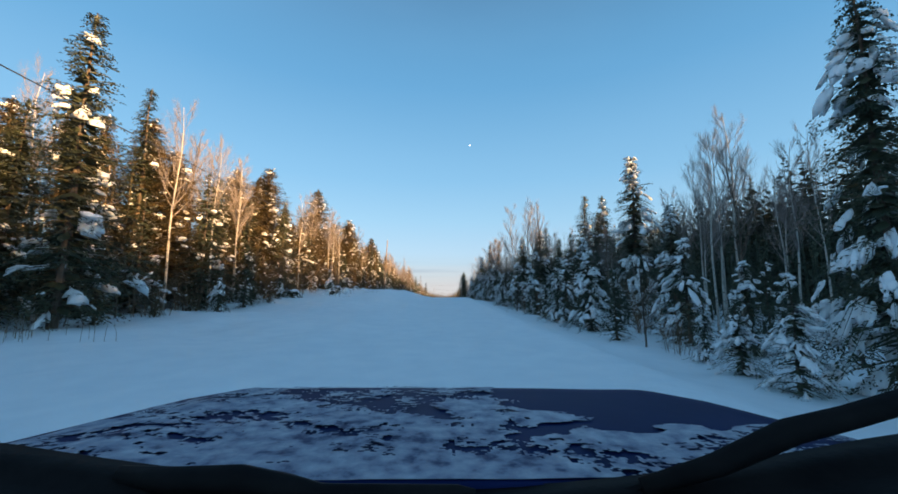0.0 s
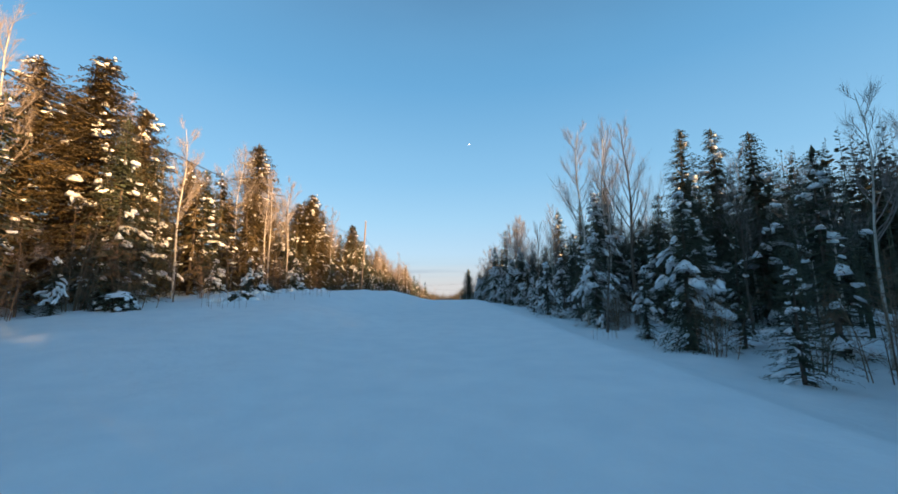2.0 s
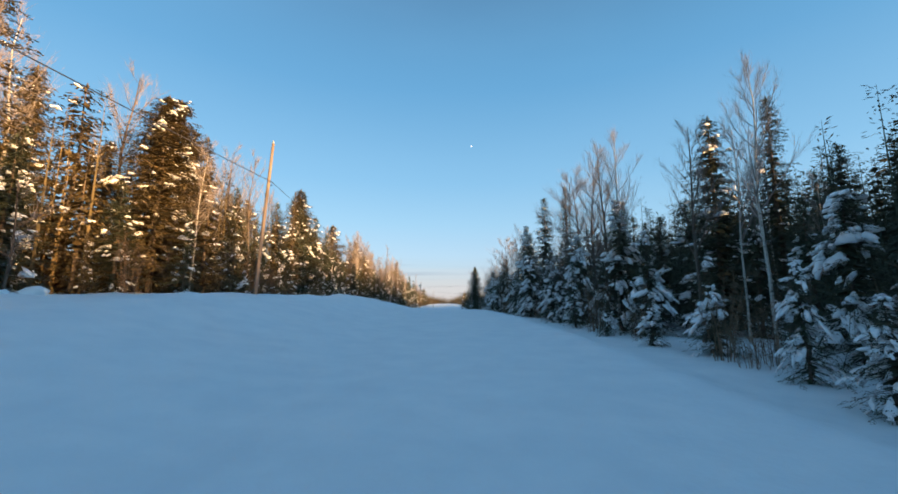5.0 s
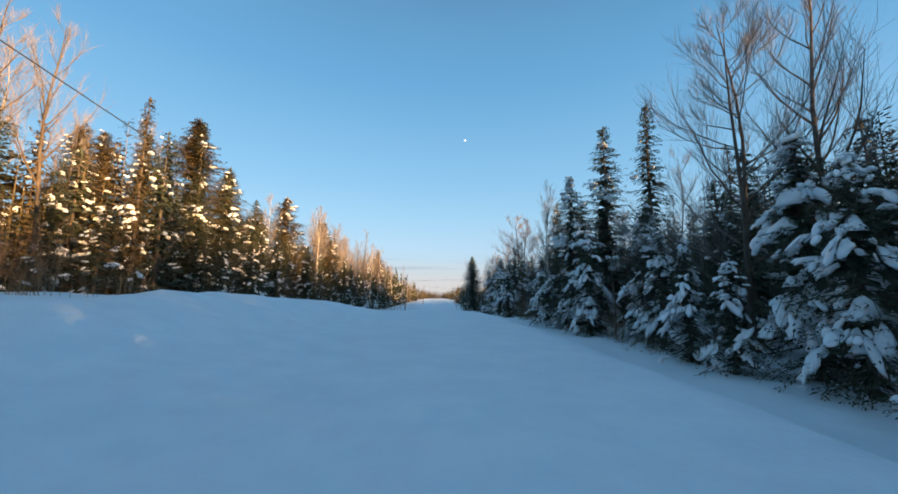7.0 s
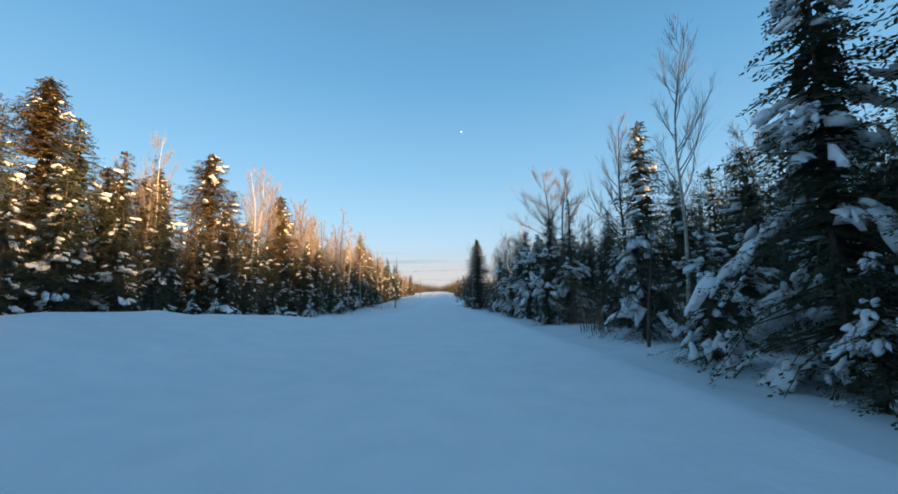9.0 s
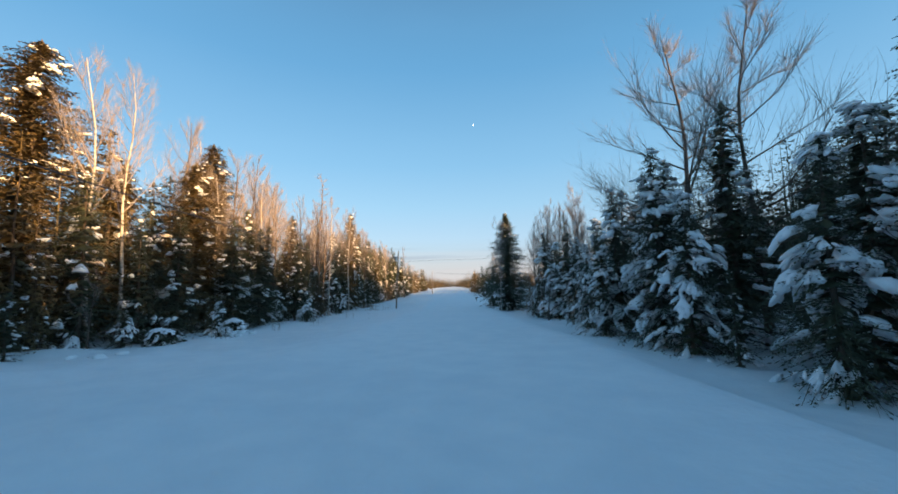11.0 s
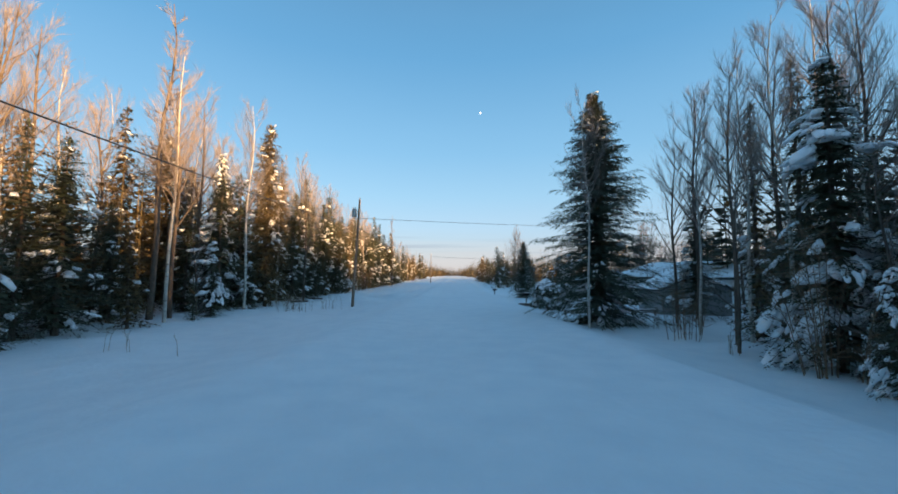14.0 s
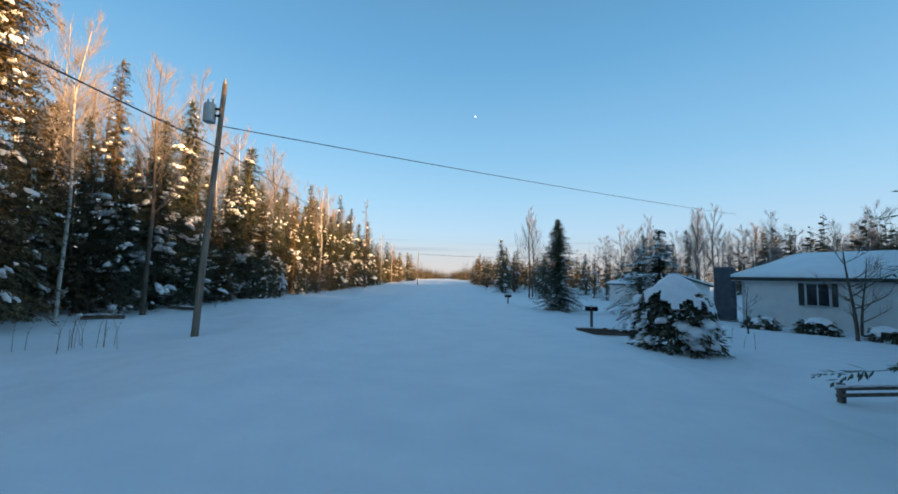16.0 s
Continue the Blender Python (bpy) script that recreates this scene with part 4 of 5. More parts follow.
def slab(name, pts, thick, mat, parent, label=""):
    bm = bmesh.new()
    top = [bm.verts.new(p) for p in pts]
    bot = [bm.verts.new(Vector(p) - Vector((0, 0, thick))) for p in pts]
    bm.faces.new(top)
    bm.faces.new(bot[::-1])
    for k in range(len(pts)):
        j = (k + 1) % len(pts)
        bm.faces.new((top[j], top[k], bot[k], bot[j]))
    return part(name, bm, mat, parent, label)


def glass():
    m = bpy.data.materials.new("window_glass")
    m.use_nodes = True
    b = m.node_tree.nodes["Principled BSDF"]
    b.inputs["Base Color"].default_value = (0.02, 0.025, 0.03, 1)
    b.inputs["Roughness"].default_value = 0.06
    return m


GLASS = glass()


def window(parent, x, z0, z1, w, y):
    """A window with frame, two panes, sill and dark shutters in a wall whose face lies at y."""
    win = block("window", (x - w / 2 - 0.06, x + w / 2 + 0.06, y - 0.035, y + 0.02, z0 - 0.06, z1 + 0.06), TRIM, parent, "white-framed window with dark shutters")
    for s in (-1, 1):
        block("pane", (x + s * w / 4 - w / 4 + 0.03, x + s * w / 4 + w / 4 - 0.03, y - 0.045, y - 0.03, z0, z1), GLASS, win, bevel=0)
        sh = block("shutter", (x + s * (w / 2 + 0.19) - 0.11, x + s * (w / 2 + 0.19) + 0.11, y - 0.05, y - 0.004, z0 - 0.04, z1 + 0.04), DARK, win, "dark louvred shutter")
    block("sill", (x - w / 2 - 0.1, x + w / 2 + 0.1, y - 0.09, y + 0.0, z0 - 0.11, z0 - 0.063), TRIM, win)
    return win


def house():
    root = new("house")
    root.matrix_basis = pose(16.8, 180.6, -0.08, 0, 0, -50)
    L, D, H = 11.5, 7.5, 2.72
    for name, dims in [("wall", (0, L, 0, 0.18, -0.3, H)), ("wall", (0, L, D - 0.18, D, -0.3, H)), ("wall", (0, 0.18, 0.182, D - 0.182, -0.3, H)), ("wall", (L - 0.18, L, 0.182, D - 0.182, -0.3, H))]:
        block(name, dims, SIDING, root, bevel=0.004)
    # siding courses on the face towards the road's start and the gable end
    for k in range(12):
        z = 0.12 + k * 0.205
        bm = bmesh.new()
        box(bm, 0.002, L - 0.002, -0.014, 0.0, z, z + 0.19)
        for v in bm.verts:
            if v.co.y < -0.01 and v.co.z > z + 0.1:
                v.co.y = -0.003
        part("siding_board", bm, SIDING, root)
    for k in range(12):
        z = 0.12 + k * 0.205
        bm = bmesh.new()
        box(bm, -0.014, 0.0, 0.002, D - 0.002, z, z + 0.19)
        for v in bm.verts:
            if v.co.x < -0.01 and v.co.z > z + 0.1:
                v.co.x = -0.003
        part("siding_board", bm, SIDING, root)
    o, R = 0.45, 1.45
    c = [(-o, -o, H), (L + o, -o, H), (L + o, D + o, H), (-o, D + o, H)]
    a, b = (2.2, D / 2, H + R), (L - 2.2, D / 2, H + R)
    roof = slab("roof", [c[0], c[1], b, a], 0.14, SHINGLE, root)
    slab("roof_slope", [c[2], c[3], a, b], 0.14, SHINGLE, roof)
    slab("roof_slope", [c[3], c[0], a], 0.14, SHINGLE, roof)
    slab("roof_slope", [c[1], c[2], b], 0.14, SHINGLE, roof)
    lift = lambda p: (p[0], p[1], p[2] + 0.012)
    roof_snow("roof_snow", [lift(p) for p in (c[0], c[1], b, a)], 0.26, root, "smooth thick snow on the roof")
    roof_snow("roof_snow", [lift(p) for p in (c[2], c[3], a, b)], 0.26, root, "smooth thick snow on the roof")
    roof_snow("roof_snow", [lift(p) for p in (c[3], c[0], a, a)], 0.26, root, "smooth thick snow on the roof")
    roof_snow("roof_snow", [lift(p) for p in (c[1], c[2], b, b)], 0.26, root, "smooth thick snow on the roof")
    block("fascia", (-o, L + o, -o - 0.03, -o - 0.003, H - 0.17, H - 0.005), DARK, root, "dark eave board")
    block("fascia", (-o - 0.03, -o - 0.003, -o, D + o, H - 0.17, H - 0.005), DARK, root, "dark eave board")
    block("soffit", (-o, L + o, -o, -0.02, H - 0.2, H - 0.172), TRIM, root)
    block("corner_board", (-0.03, 0.09, -0.03, -0.016, 0, H - 0.2), TRIM, root)
    window(root, 3.2, 1.30, 2.4, 0.9, -0.016)
    window(root, 8.0, 1.30, 2.4, 0.9, -0.016)
    return tagged(root, "white sided single-storey house under a snow-covered hip roof", "house")


def shed(x, y, w, d, h, rise, wallmat, name, label, turn=0.0):
    root = new(name)
    root.matrix_basis = pose(x, y, ground_z(x + w / 2, y + d / 2) - 0.25, 0, 0, turn)
    for dims in [(0, w, 0, 0.1, 0, h), (0, w, d - 0.1, d, 0, h), (0, 0.1, 0.102, d - 0.102, 0, h), (w - 0.1, w, 0.102, d - 0.102, 0, h)]:
        block("wall", dims, wallmat, root, bevel=0.004)
    n = int(w / 0.24)
    for k in range(n):
        block("board", (k * w / n + 0.006, (k + 1) * w / n - 0.006, -0.02, -0.001, 0.02, h - 0.02), wallmat, root, bevel=0.003)
    for yy in (0.0, d - 0.1):
        bm = bmesh.new()
        q = [bm.verts.new(p) for p in ((0, yy, h), (w, yy, h), (w / 2, yy, h + rise))]
        r = [bm.verts.new((v.co.x, yy + 0.1, v.co.z)) for v in q]
        bm.faces.new(q)
        bm.faces.new(r[::-1])
        for k in range(3):
            bm.faces.new((q[(k + 1) % 3], q[k], r[k], r[(k + 1) % 3]))
        part("gable", bm, wallmat, root)
    o = 0.25
    e = rise * o / (w / 2)
    left = [(-o, -o, h - e + 0.11), (-o, d + o, h - e + 0.11), (w / 2, d + o, h + rise + 0.11), (w / 2, -o, h + rise + 0.11)]
    right = [(w + o, d + o, h - e + 0.11), (w + o, -o, h - e + 0.11), (w / 2, -o, h + rise + 0.11), (w / 2, d + o, h + rise + 0.11)]
    roof = slab("roof", left, 0.1, SHINGLE, root)
    slab("roof_slope", right, 0.1, SHINGLE, roof)
    for p in (left, right):
        roof_snow("roof_snow", [(a, b, c + 0.012) for a, b, c in p], 0.24, root, "thick snow on the roof")
    return tagged(root, label, "shed")


house()
shed(13.8, 166.0, 4.8, 3.4, 1.95, 1.1, GREYWALL, "shed", "grey board shed with snow on its gable roof")
shed(17.0, 193.0, 7.0, 5.0, 2.3, 0.9, SIDING, "garage", "low pale outbuilding with a snow-covered roof", 8)


def tank_box():
    root = new("heating_tank")
    root.matrix_basis = pose(16.5, 182.6, ground_z(16.5, 182.6) - 0.05, 0, 0, -40)
    block("body", (0, 1.1, 0, 0.9, 0.12, 3.4), GREYBLUE, root, bevel=0.06)
    for k in range(4):
        block("panel_rib", (0.08 + 0.27 * k, 0.14 + 0.27 * k, -0.02, 0.004, 0.2, 3.3), GREYBLUE, root)
    block("base", (-0.05, 1.15, -0.05, 0.95, -0.1, 0.118), GREYWALL, root)
    return tagged(root, "tall blue-grey metal cabinet beside the house", "cabinet")


GREYBLUE = material("grey_blue_metal", [(0.3, (0.05, 0.06, 0.08)), (0.7, (0.09, 0.10, 0.12))], 3.0, 0.6, 0.1, coarse=0.5)
tank_box()


def fence():
    root = new("rail_fence")
    root.matrix_basis = pose(6.9, 165.3, 0, 0, 0, 6)
    for k in range(5):
        x = k * 1.6
        g = ground_z(6.9 + x, 165.4)
        block("post", (x - 0.05, x + 0.05, -0.05, 0.05, g - 0.3, 0.42), RAIL, root)
    for z in (0.22, 0.34):
        v, f = [], []
        tube(v, f, [(-0.2, -0.09, z), (3.2, -0.09, z + 0.02), (6.6, -0.09, z + 0.05)], [0.035, 0.04, 0.035], 6, True)
        part("rail", (v, f), RAIL, root)
    v, f = [], []
    r = random.Random(8)
    for k in range(22):
        blob(v, f, Vector((-0.1 + 0.3 * k, -0.09, 0.38 + 0.0045 * k)), (Vector((0.2, 0, 0)), Vector((0, 0.05, 0)), Vector((0, 0, 0.035))), r)
    smooth(part("snow_cap", (v, f), CLUMP, root, "thin line of snow on the rail"))["kind"] = "stuff"
    return tagged(root, "low grey rail fence capped with snow", "fence")


fence()


def log_pile(x, y, n, length, seed, turn):
    root = new("timber_pile")
    root.matrix_basis = pose(x, y, ground_z(x, y), 0, 0, turn)
    r = random.Random(seed)
    for k in range(n):
        v, f = [], []
        a = r.uniform(-0.2, 0.2)
        tube(v, f, [(-length / 2, -a + 0.12 * k, 0.07 + 0.05 * k), (0, 0.02 + 0.1 * k, 0.09 + 0.05 * k), (length / 2, a + 0.1 * k, 0.08 + 0.05 * k)], [0.07, 0.065, 0.05], 7, True)
        part("log", (v, f), BARK, root)
    v, f = [], []
    for k in range(int(length * 3)):
        blob(v, f, Vector((-length / 2 + k / 3 + r.uniform(-0.1, 0.1), 0.1 + r.uniform(-0.1, 0.1), 0.12 + 0.045 * n)), (Vector((r.uniform(0.12, 0.24), 0, 0)), Vector((0, r.uniform(0.08, 0.15), 0)), Vector((0, 0, r.uniform(0.03, 0.07)))), r)
    smooth(part("snow_cap", (v, f), CLUMP, root, "snow lying along the logs"))["kind"] = "stuff"
    return tagged(root, "dark fallen logs half buried in snow", "logs", "fallen timber")


log_pile(6.9, 175.0, 4, 3.2, 3, -12)
log_pile(-15.0, 174.5, 2, 1.5, 4, 25)
log_pile(-15.8, 180.5, 2, 1.8, 6, -20)


def mailbox(x, y, h, turn):
    root = new("mailbox")
    root.matrix_basis = pose(x, y, ground_z(x, y), 0, 0, turn)
    block("post", (-0.05, 0.05, -0.05, 0.05, -0.3, h - 0.22), RAIL, root)
    bm = bmesh.new()
    prof = [(-0.11, 0)] + [(0.11 * math.cos(a), 0.11 + 0.11 * math.sin(a)) for a in [math.pi - k * math.pi / 8 for k in range(9)]] + [(0.11, 0)]
    a = [bm.verts.new((px, -0.26, h - 0.22 + pz)) for px, pz in prof]
    b = [bm.verts.new((px, 0.26, h - 0.22 + pz)) for px, pz in prof]
    bm.faces.new(a)
    bm.faces.new(b[::-1])
    for k in range(len(prof)):
        j = (k + 1) % len(prof)
        bm.faces.new((a[j], a[k], b[k], b[j]))
    part("box", bm, BLACK, root, "black rounded metal letter box")
    block("flag", (0.112, 0.122, -0.1, -0.07, h - 0.12, h + 0.08), TANK, root)
    v, f = [], []
    blob(v, f, Vector((0, 0, h + 0.01)), (Vector((0.11, 0, 0)), Vector((0, 0.27, 0)), Vector((0, 0, 0.05))), random.Random(2), 3, 9)
    smooth(part("snow_cap", (v, f), CLUMP, root))
    return tagged(root, "black letter box on a wooden post by the road", "mailbox", "mailboxes")


mailbox(6.2, 175.9, 1.2, -80)
mailbox(4.7, 191.0, 0.75, -80)


def snowy_bush(x, y, w, h, seed, label, dark=60, cover=0.66):
    """A shrub under a hood of snow: leafy dark clumps below, lumps of snow above."""
    root = new("snowy_bush")
    root.matrix_basis = pose(x, y, ground_z(x, y) - 0.05)
    r = random.Random(seed)
    cv, cf, tv, tf, sv, sf = [], [], [], [], [], []
    for k in range(9):
        a = r.uniform(0, 6.28)
        tube(tv, tf, [(0, 0, 0), (0.3 * w * math.cos(a), 0.3 * w * math.sin(a), 0.5 * h), (0.45 * w * math.cos(a), 0.45 * w * math.sin(a), 0.62 * h)], [0.03, 0.02, 0.008], 4)
    for k in range(dark * 22):
        a, u = r.uniform(0, 6.28), r.random() ** 0.5
        z = h * r.uniform(0.02, 0.86)
        rad = 0.55 * w * max(u, 0.55) * (1 - 0.62 * (z / h) ** 2.2)
        p = Vector((rad * math.cos(a), rad * math.sin(a), z))
        d = Vector((math.cos(a) + r.uniform(-0.6, 0.6), math.sin(a) + r.uniform(-0.6, 0.6), r.uniform(-0.7, 0.5))).normalized()
        sd = d.cross(Vector((r.uniform(-0.5, 0.5), r.uniform(-0.5, 0.5), 1))).normalized()
        spray(cv, cf, p, d, sd * 0.05, r.uniform(0.14, 0.34), 2, r)
    # the hood: an uneven dome, torn open where the foliage comes through
    m, n = (40, 72) if dark > 40 else (14, 26)
    shift = Vector((seed * 3.7, 0, 0))
    ring = []
    for i in range(m + 1):
        u = i / m
        for j in range(n):
            a = 2 * math.pi * j / n
            d = Vector((math.cos(a), math.sin(a), 0))
            big = noise.noise(d * 1.1 * u + shift) * 0.5 + noise.noise(d * 2.8 * u + shift) * 0.30 + noise.noise(d * 7.0 * u + shift) * 0.12
            rad = w * 0.52 * math.sin(0.5 * math.pi * u) * (1 + 0.35 * big)
            z = h * (0.30 + 0.66 * math.cos(0.5 * math.pi * u) ** 0.8) * (1 + 0.28 * big) - 0.12 * max(0, u - 0.6) * w
            sv.append((rad * d.x, rad * d.y, z))
            ring.append(u + 0.55 * noise.noise(d * 3.2 * u + shift * 2) + 0.25 * noise.noise(d * 8 * u + shift))
    for i in range(m):
        for j in range(n):
            c = (i * n + j, i * n + (j + 1) % n, (i + 1) * n + (j + 1) % n, (i + 1) * n + j)
            if ring[c[2]] < cover:
                sf.append(c)
    for k in range(int(14 * w)):
        a, u = r.uniform(0, 6.28), r.uniform(0.75, 1.0)
        s = r.uniform(0.08, 0.24) * w / 2.4
        blob(sv, sf, Vector((0.5 * w * u * math.cos(a), 0.5 * w * u * math.sin(a), h * r.uniform(0.12, 0.5))), (Vector((s * 1.2, 0, -0.3 * s * math.cos(a))), Vector((0, s * 1.1, -0.3 * s * math.sin(a))), Vector((0, 0, s * 0.8))), r, 3, 7)
    part("stemwork", (tv, tf), BARK, root)["kind"] = "stuff"
    part("foliage", (cv, cf), NEEDLE, root)["kind"] = "stuff"
    smooth(part("snow_load", (sv, sf), CLUMP, root, "hood of piled snow"))["kind"] = "stuff"
    return tagged(root, label, "bush", "snow-covered bushes")


snowy_bush(6.95, 170.6, 2.35, 2.35, 1, "round evergreen bush under a thick hood of snow")
snowy_bush(8.6, 143.4, 2.1, 1.7, 47, "low shrub buried under one rounded white mound of snow", 24, 0.95)
for i, (x, y, w, h) in enumerate([(9.6, 147.0, 1.5, 1.2), (-16.3, 119.5, 2.2, 1.3), (-15.4, 136.0, 1.8, 1.0), (-14.9, 129.0, 1.6, 0.9), (-14.6, 52.5, 1.3, 0.7), (-13.4, 47.0, 1.2, 0.6), (-13.0, 55.5, 1.0, 0.6), (-16.2, 41.0, 1.6, 1.0), (16.0, 178.4, 1.4, 0.8), (17.4, 176.8, 1.5, 0.8), (18.9, 174.9, 1.5, 0.7)]):
    snowy_bush(x, y, w, h, 20 + i, "low shrub bent under rounded lumps of snow", 24)


def snow_clods(x, y, n, size, seed):
    """A rough little heap of ploughed snow: lumps half sunk in the bank."""
    v, f, r = [], [], random.Random(seed)
    for k in range(n):
        dx, dy, a = r.gauss(0, 1.1) * size, r.gauss(0, 1.5) * size, r.uniform(0, 6.28)
        s = size * r.uniform(0.35, 1.0)
        z = ground_z(x + dx, y + dy) - ground_z(x, y)
        blob(v, f, Vector((dx, dy, z + 0.05 * s)), (Vector((math.cos(a), math.sin(a), 0.1)) * s, Vector((-math.sin(a), math.cos(a), 0)) * s * 0.8, Vector((0, 0, s * r.uniform(0.5, 0.9)))), r, 4, 8)
    ob = smooth(part("snow_heap", (v, f), SNOW))
    ob.matrix_basis = pose(x, y, ground_z(x, y) - 0.04)
    return tagged(ob, "rough heap of snow lumps on the roadside bank", "snow heap", "snow heaps on the bank", "stuff")


for i, (x, y, n, size) in enumerate([(-12.6, 44.5, 7, 0.40), (-14.2, 47.0, 8, 0.5), (-13.2, 50.0, 7, 0.45), (-15.0, 51.5, 8, 0.55), (-12.2, 53.0, 6, 0.35), (-14.0, 55.0, 8, 0.45), (-15.2, 58.5, 7, 0.5), (-13.0, 59.0, 6, 0.35), (-14.4, 63.0, 6, 0.4), (-14.6, 119.0, 7, 0.45), (-13.8, 124.0, 6, 0.4), (-14.2, 134.5, 7, 0.4)]):
    snow_clods(x, y, n, size, 500 + i)


def weed_clump(x, y, n, h, seed):
    root_v, root_f, r = [], [], random.Random(seed)
    for k in range(n):
        dx, dy = r.gauss(0, 0.45), r.gauss(0, 0.45)
        z = ground_z(x + dx, y + dy) - ground_z(x, y)
        hh, a = h * r.uniform(0.5, 1.2), r.uniform(0, 6.28)
        tip = Vector((dx + 0.2 * hh * math.cos(a), dy + 0.2 * hh * math.sin(a), z + hh))
        mid = Vector((dx + 0.05 * hh * math.cos(a), dy + 0.05 * hh * math.sin(a), z + hh * 0.55))
        tube(root_v, root_f, [(dx, dy, z - 0.08), mid, tip], [0.008, 0.006, 0.003], 3)
        for j in range(3):
            p = mid.lerp(tip, r.uniform(0.2, 1.0))
            tube(root_v, root_f, [p, p + Vector((r.uniform(-1, 1), r.uniform(-1, 1), 0.8)) * 0.12 * hh], [0.005, 0.002], 3)
    ob = part("dry_weeds", (root_v, root_f), GRASS)
    ob.matrix_basis = pose(x, y, ground_z(x, y))
    return tagged(ob, "brown dry weed stalks standing out of the snow", "weeds", "weeds by the road", "stuff")


for i, (x, y, n, h) in enumerate([(-12.2, 11.5, 9, 0.9), (-10.4, 11.8, 5, 0.7), (-14.5, 13.0, 10, 0.8), (-11.8, 42.0, 12, 0.9), (-13.6, 47.0, 18, 0.9), (-9.6, 49.5, 12, 0.7), (-10.6, 58.0, 8, 0.7), (-14.6, 84.5, 40, 1.1), (-12.4, 86.5, 30, 1.0),
                                   (-10.2, 82.0, 6, 0.6), (-9.4, 88.0, 5, 0.6), (-13.0, 96.0, 16, 0.8), (-11.0, 98.0, 6, 0.7), (-13.0, 130.5, 10, 1.0), (-12.6, 136.0, 9, 1.0), (-11.8, 142.0, 4, 0.9), (-13.5, 146.0, 10, 0.9), (-11.0, 151.0, 6, 0.9), (-11.5, 165.0, 26, 1.2), (-12.8, 167.5, 30, 1.1), (-10.4, 168.8, 16, 1.0),
                                   (-12.9, 45.6, 14, 0.8), (-11.6, 46.8, 9, 0.7), (-12.4, 50.8, 12, 0.8), (-13.8, 57.0, 10, 0.7), (7.0, 40.0, 8, 0.6), (7.2, 52.0, 8, 0.6), (8.6, 157.0, 6, 0.9), (10.2, 159.0, 7, 0.8), (7.6, 151.0, 6, 0.8), (6.6, 161.5, 2, 0.7), (9.6, 171.8, 3, 0.6)]):
    weed_clump(x, y, n, h, 300 + i)


# ---- the moon in the evening sky ----
def moon():
    m = bpy.data.materials.new("moonlight")
    m.use_nodes = True
    b = m.node_tree.nodes["Principled BSDF"]
    n = m.node_tree.nodes.new("ShaderNodeTexNoise")
    n.inputs["Scale"].default_value = 0.06
    r = m.node_tree.nodes.new("ShaderNodeValToRGB")
    r.color_ramp.elements[0].color, r.color_ramp.elements[1].color = (0.55, 0.6, 0.65, 1), (0.95, 0.95, 0.92, 1)
    m.node_tree.links.new(n.outputs[0], r.inputs[0])
    m.node_tree.links.new(r.outputs[0], b.inputs["Emission Color"])
    b.inputs["Emission Strength"].default_value = 0.45
    bm = bmesh.new()
    bmesh.ops.create_uvsphere(bm, u_segments=32, v_segments=16, radius=7.5)
    ob = part("moon", bm, m)
    az, el, far = 0.0617, 0.4004, 4300
    ob.matrix_basis = pose(far * math.sin(az) * math.cos(el), 80 + far * math.cos(az) * math.cos(el), 3 + far * math.sin(el))
    tagged(smooth(ob), "small pale moon in the clear sky", "moon", kind="structure")


moon()


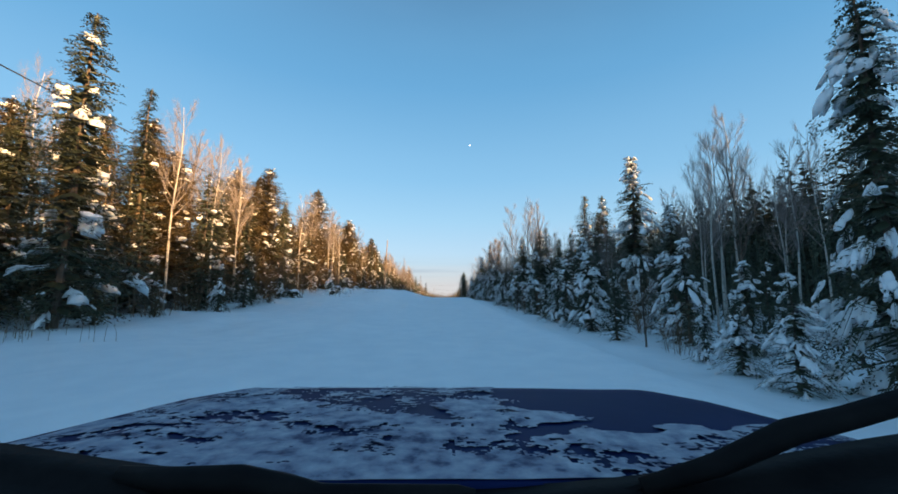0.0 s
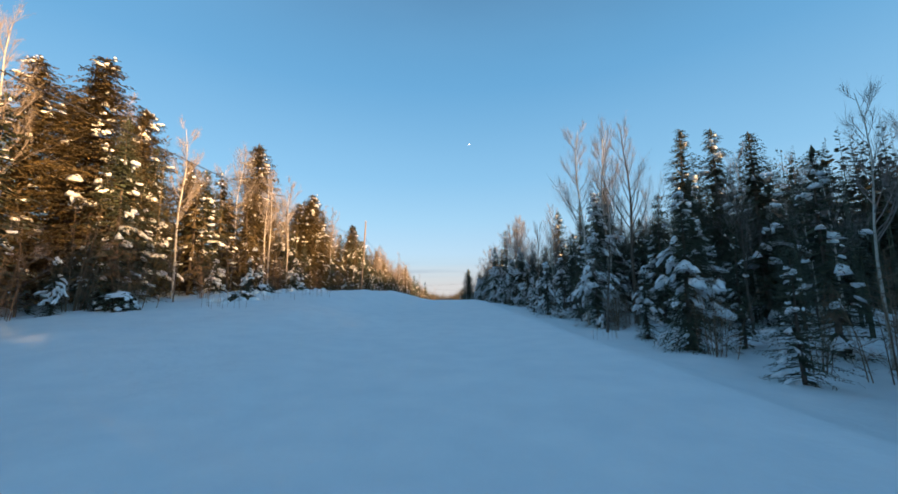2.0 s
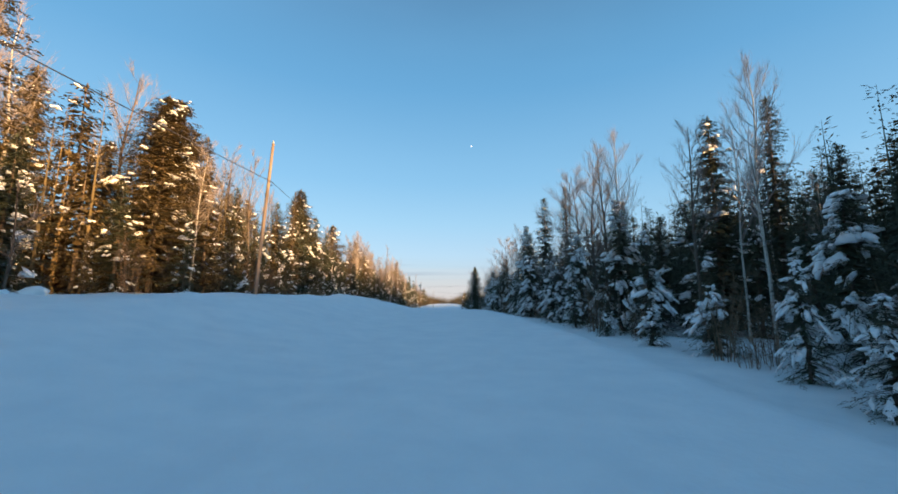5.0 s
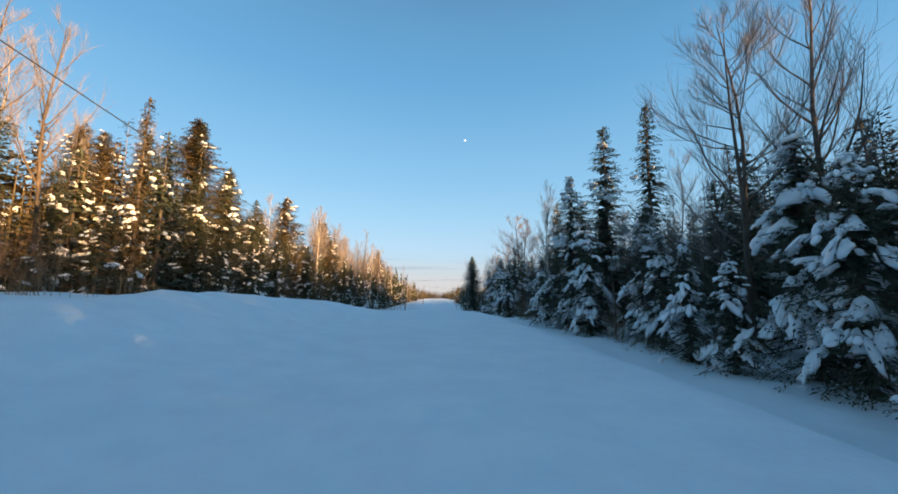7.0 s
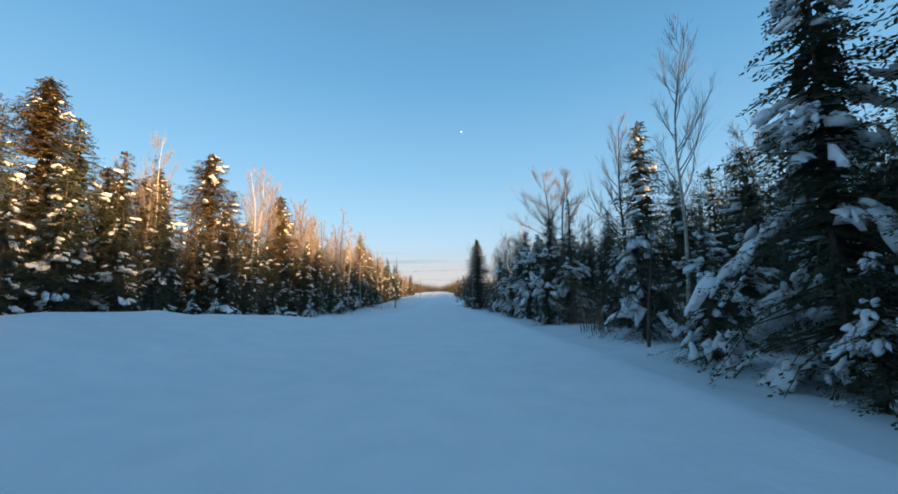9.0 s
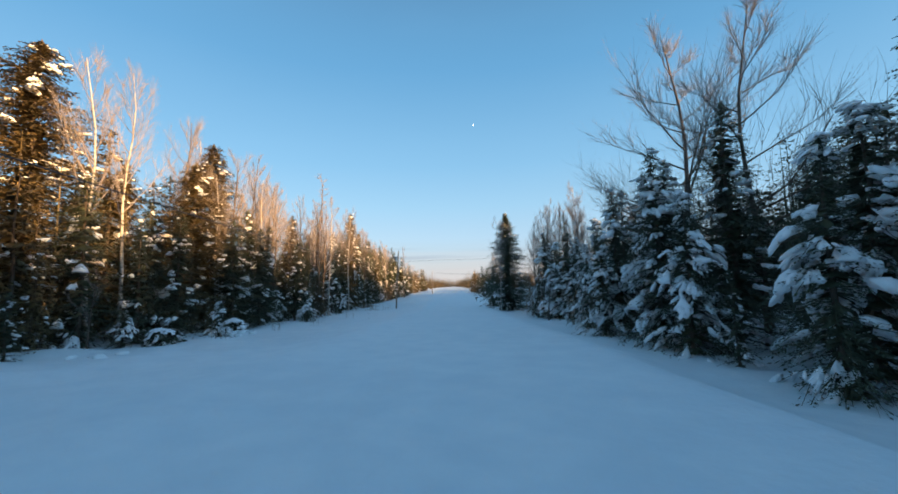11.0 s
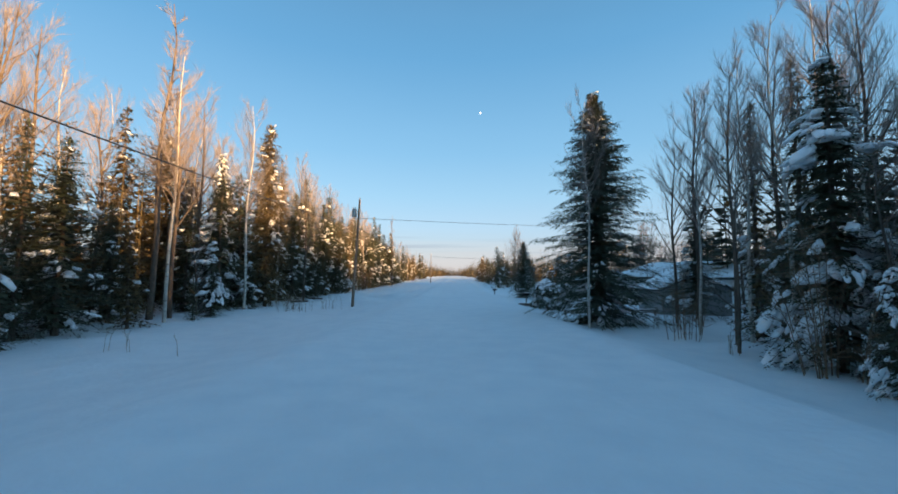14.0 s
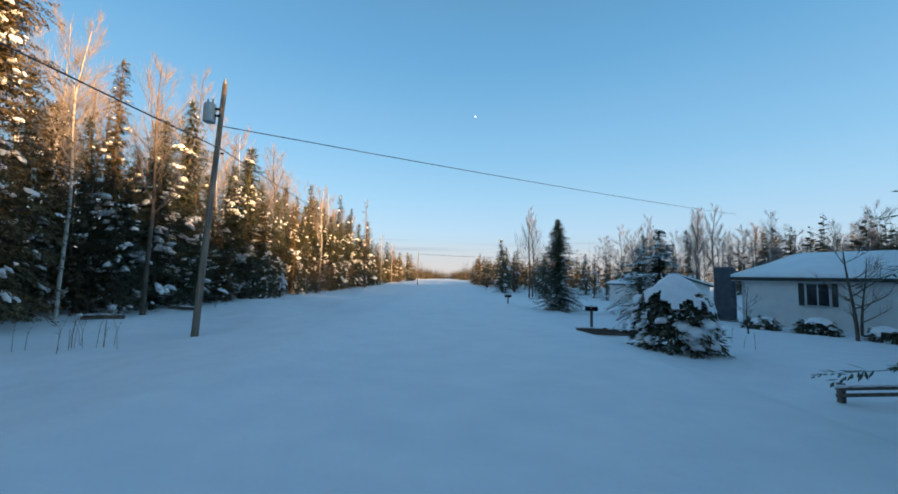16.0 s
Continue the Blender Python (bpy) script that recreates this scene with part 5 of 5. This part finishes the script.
# ---- the vehicle's bonnet, where the drive begins ----
def vehicle():
    root = new("pickup_front")
    root.matrix_basis = pose(0.014, 0, ground_z(0.0, 0.9) - 0.02)
    base = ground_z(0.0, 0.9) - 0.02
    eye = 1.461 - base

    def half(y):
        return lerp(y, [0.3, 0.6, 0.8, 1.1, 1.3, 1.42, 1.5], [0.98, 0.93, 0.86, 0.82, 0.79, 0.76, 0.70])

    def top(x, y):
        u = abs(x) / half(y)
        z = eye - 0.268 - 0.008 * (y - 0.5) - 0.05 * u ** 4 * max(0.0, y - 0.6)
        z += 0.008 * math.exp(-((abs(x) - 0.62) / 0.1) ** 2)
        return z - (0 if y < 1.25 else 0.9 * (y - 1.25) ** 1.6)
    bm = bmesh.new()
    nx, ny = 36, 24
    ys = [0.61 + 0.89 * j / ny for j in range(ny + 1)]
    rows = [[bm.verts.new((half(y) * (2 * i / nx - 1), y, top(half(y) * (2 * i / nx - 1), y))) for i in range(nx + 1)] for y in ys]
    for j in range(ny):
        for i in range(nx):
            bm.faces.new((rows[j][i], rows[j][i + 1], rows[j + 1][i + 1], rows[j + 1][i]))
    hood = smooth(part("bonnet", bm, PAINT, root, "dark blue bonnet with patches of blown snow"))
    hood.modifiers.new("skin", "SOLIDIFY").thickness = 0.015
    # snow film, broken up
    bm = bmesh.new()
    nx, ny = 300, 150
    keep = {}

    def vert(i, j):
        if (i, j) not in keep:
            y = 0.62 + 0.74 * j / ny
            x = half(y) * 0.97 * (2 * i / nx - 1)
            keep[i, j] = bm.verts.new((x, y, top(x, y) + 0.004 + 0.004 * noise.noise((x * 9, y * 9, 4))))
        return keep[i, j]
    for j in range(ny):
        for i in range(nx):
            y = 0.62 + 0.74 * (j + 0.5) / ny
            x = half(y) * 0.97 * (2 * (i + 0.5) / nx - 1)
            n = 0.5 * noise.noise((x * 4.5, y * 9.0, 1.0)) + 0.35 * noise.noise((x * 14, y * 26, 2.0)) + 0.32 * noise.noise((x * 40, y * 60, 3.0)) + 0.28 * noise.noise((x * 95, y * 120, 5.0))
            want = 0.20 - 1.3 * max(0.0, y - 0.98 + 0.15 * noise.noise((x * 3, 0, 8)))
            # the clean patch, then speckles towards the windscreen
            torn = 0.06 * noise.noise((x * 6, y * 6, 6)) + 0.03 * noise.noise((x * 22, y * 22, 16))
            edge = x - 0.13 - 0.16 * max(0.0, 1 - abs(y - 0.95) / 0.12) + 2 * torn
            bare = y - 0.80 - 0.16 * (x - 0.1) + torn
            if edge > 0:
                want = -1.0 if bare > 0 else (0.30 if bare > -0.045 else 0.06)
            elif x > -0.12:
                want = 0.22 - 0.3 * max(0.0, (y - 0.9) / 0.3) + 0.6 * noise.noise((x * 10, y * 8, 11))
            want += 0.8 * math.exp(-((x + 0.02) / 0.26) ** 2 - ((y - 0.62) / 0.09) ** 2)
            if n < want * 0.9 - 0.02:
                bm.faces.new((vert(i, j), vert(i + 1, j), vert(i + 1, j + 1), vert(i, j + 1)))
    part("snow_film", bm, FILM, hood, "thin patchy film of wind-blown snow")["kind"] = "stuff"
    # wings, nose and wheels carry the bonnet
    for s in (-1, 1):
        v = []
        bm = bmesh.new()
        for y in (0.35, 0.6, 0.8, 1.1, 1.3, 1.42, 1.5):
            hx = half(y) if y > 0.5 else 0.98
            zt = top(hx, max(y, 0.5)) - 0.012
            v.append([bm.verts.new((s * (hx + 0.004), y, zt)), bm.verts.new((s * (hx + 0.05), y, zt - 0.12)), bm.verts.new((s * (hx + 0.06), y, 0.85)), bm.verts.new((s * (hx + 0.03), y, 0.62))])
        for a, b in zip(v, v[1:]):
            for k in range(3):
                bm.faces.new((a[k], b[k], b[k + 1], a[k + 1]))
        wing = smooth(part("wing", bm, PAINT, root))
        wing.modifiers.new("skin", "SOLIDIFY").thickness = 0.012
        wv, wf = [], []
        cy, cx = 0.95, s * 0.74
        prof = [(0.20, 0.10), (0.33, 0.11), (0.365, 0.08), (0.365, -0.08), (0.33, -0.11), (0.20, -0.10)]
        for k in range(24):
            a = 2 * math.pi * k / 24
            for rr, o in prof:
                wv.append((cx + o, cy + rr * math.cos(a), 0.365 + rr * math.sin(a)))
        for k in range(24):
            for m in range(6):
                wf.append((k * 6 + m, k * 6 + (m + 1) % 6, ((k + 1) % 24) * 6 + (m + 1) % 6, ((k + 1) % 24) * 6 + m))
        wheel = new("wheel")
        wheel.parent = root
        smooth(part("tyre", (wv, wf), BLACK, wheel))
        rv, rf = [], []
        tube(rv, rf, [(cx - s * 0.09, cy, 0.365), (cx + s * 0.06, cy, 0.365), (cx + s * 0.09, cy, 0.365)], [0.205, 0.205, 0.12], 18, True)
        part("rim", (rv, rf), TANK, wheel)
    block("grille", (-0.62, 0.62, 1.47, 1.53, 0.72, top(0, 1.5) - 0.03), BLACK, root, "black front grille", 0.02)
    block("bumper", (-0.86, 0.86, 1.45, 1.62, 0.48, 0.70), TANK, root, "grey front bumper", 0.04)
    block("chassis", (-0.62, 0.62, 0.42, 1.44, 0.36, 0.62), BLACK, root, "dark chassis", 0.03)
    # cowl below the windscreen
    bm = bmesh.new()
    prev = None
    for k in range(33):
        x = -0.94 + 1.88 * k / 32
        u = min(1.0, abs(x) / 0.63)
        y, z = 0.612 - 0.055 * u ** 2, eye - 0.283 + (0.085 if x < 0 else 0.098) * u ** 1.8
        cur = [bm.verts.new((x, y + 0.02, z - 0.04)), bm.verts.new((x, y, z)), bm.verts.new((x, y - 0.03, z - 0.004)), bm.verts.new((x, y - 0.045, z - 0.02)), bm.verts.new((x, y - 0.10, z - 0.012)), bm.verts.new((x, y - 0.2, z - 0.06))]
        if prev:
            for m in range(5):
                bm.faces.new((prev[m], cur[m], cur[m + 1], prev[m + 1]))
        prev = cur
    cowl = smooth(part("cowl", bm, BLACK, root, "black plastic cowl panel"))
    cowl.modifiers.new("skin", "SOLIDIFY").thickness = 0.008
    # wipers
    for pts, rad in [([(-0.44, 0.56, -0.236), (-0.37, 0.56, -0.243), (-0.28, 0.56, -0.241), (-0.215, 0.56, -0.251), (-0.168, 0.56, -0.259), (0.017, 0.56, -0.260), (0.04, 0.56, -0.262)], [0.012, 0.018, 0.019, 0.017, 0.013, 0.013, 0.009]),
                     ([(0.266, 0.56, -0.250), (0.356, 0.54, -0.214), (0.443, 0.52, -0.165), (0.499, 0.50, -0.142), (0.60, 0.47, -0.098)], [0.012, 0.015, 0.017, 0.015, 0.014])]:
        v, f = [], []
        tube(v, f, [(x, y, z + eye) for x, y, z in pts], rad, 8, True)
        arm = smooth(part("wiper_arm", (v, f), BLACK, root, "black wiper arm"))
        v, f = [], []
        tube(v, f, [(x - 0.02, y + 0.02, z + eye - 0.018) for x, y, z in pts], [0.006] * len(pts), 5, True)
        part("wiper_blade", (v, f), BLACK, arm)
    return tagged(root, "dark blue pickup bonnet dusted with snow, black wipers before it", "vehicle")


vehicle()
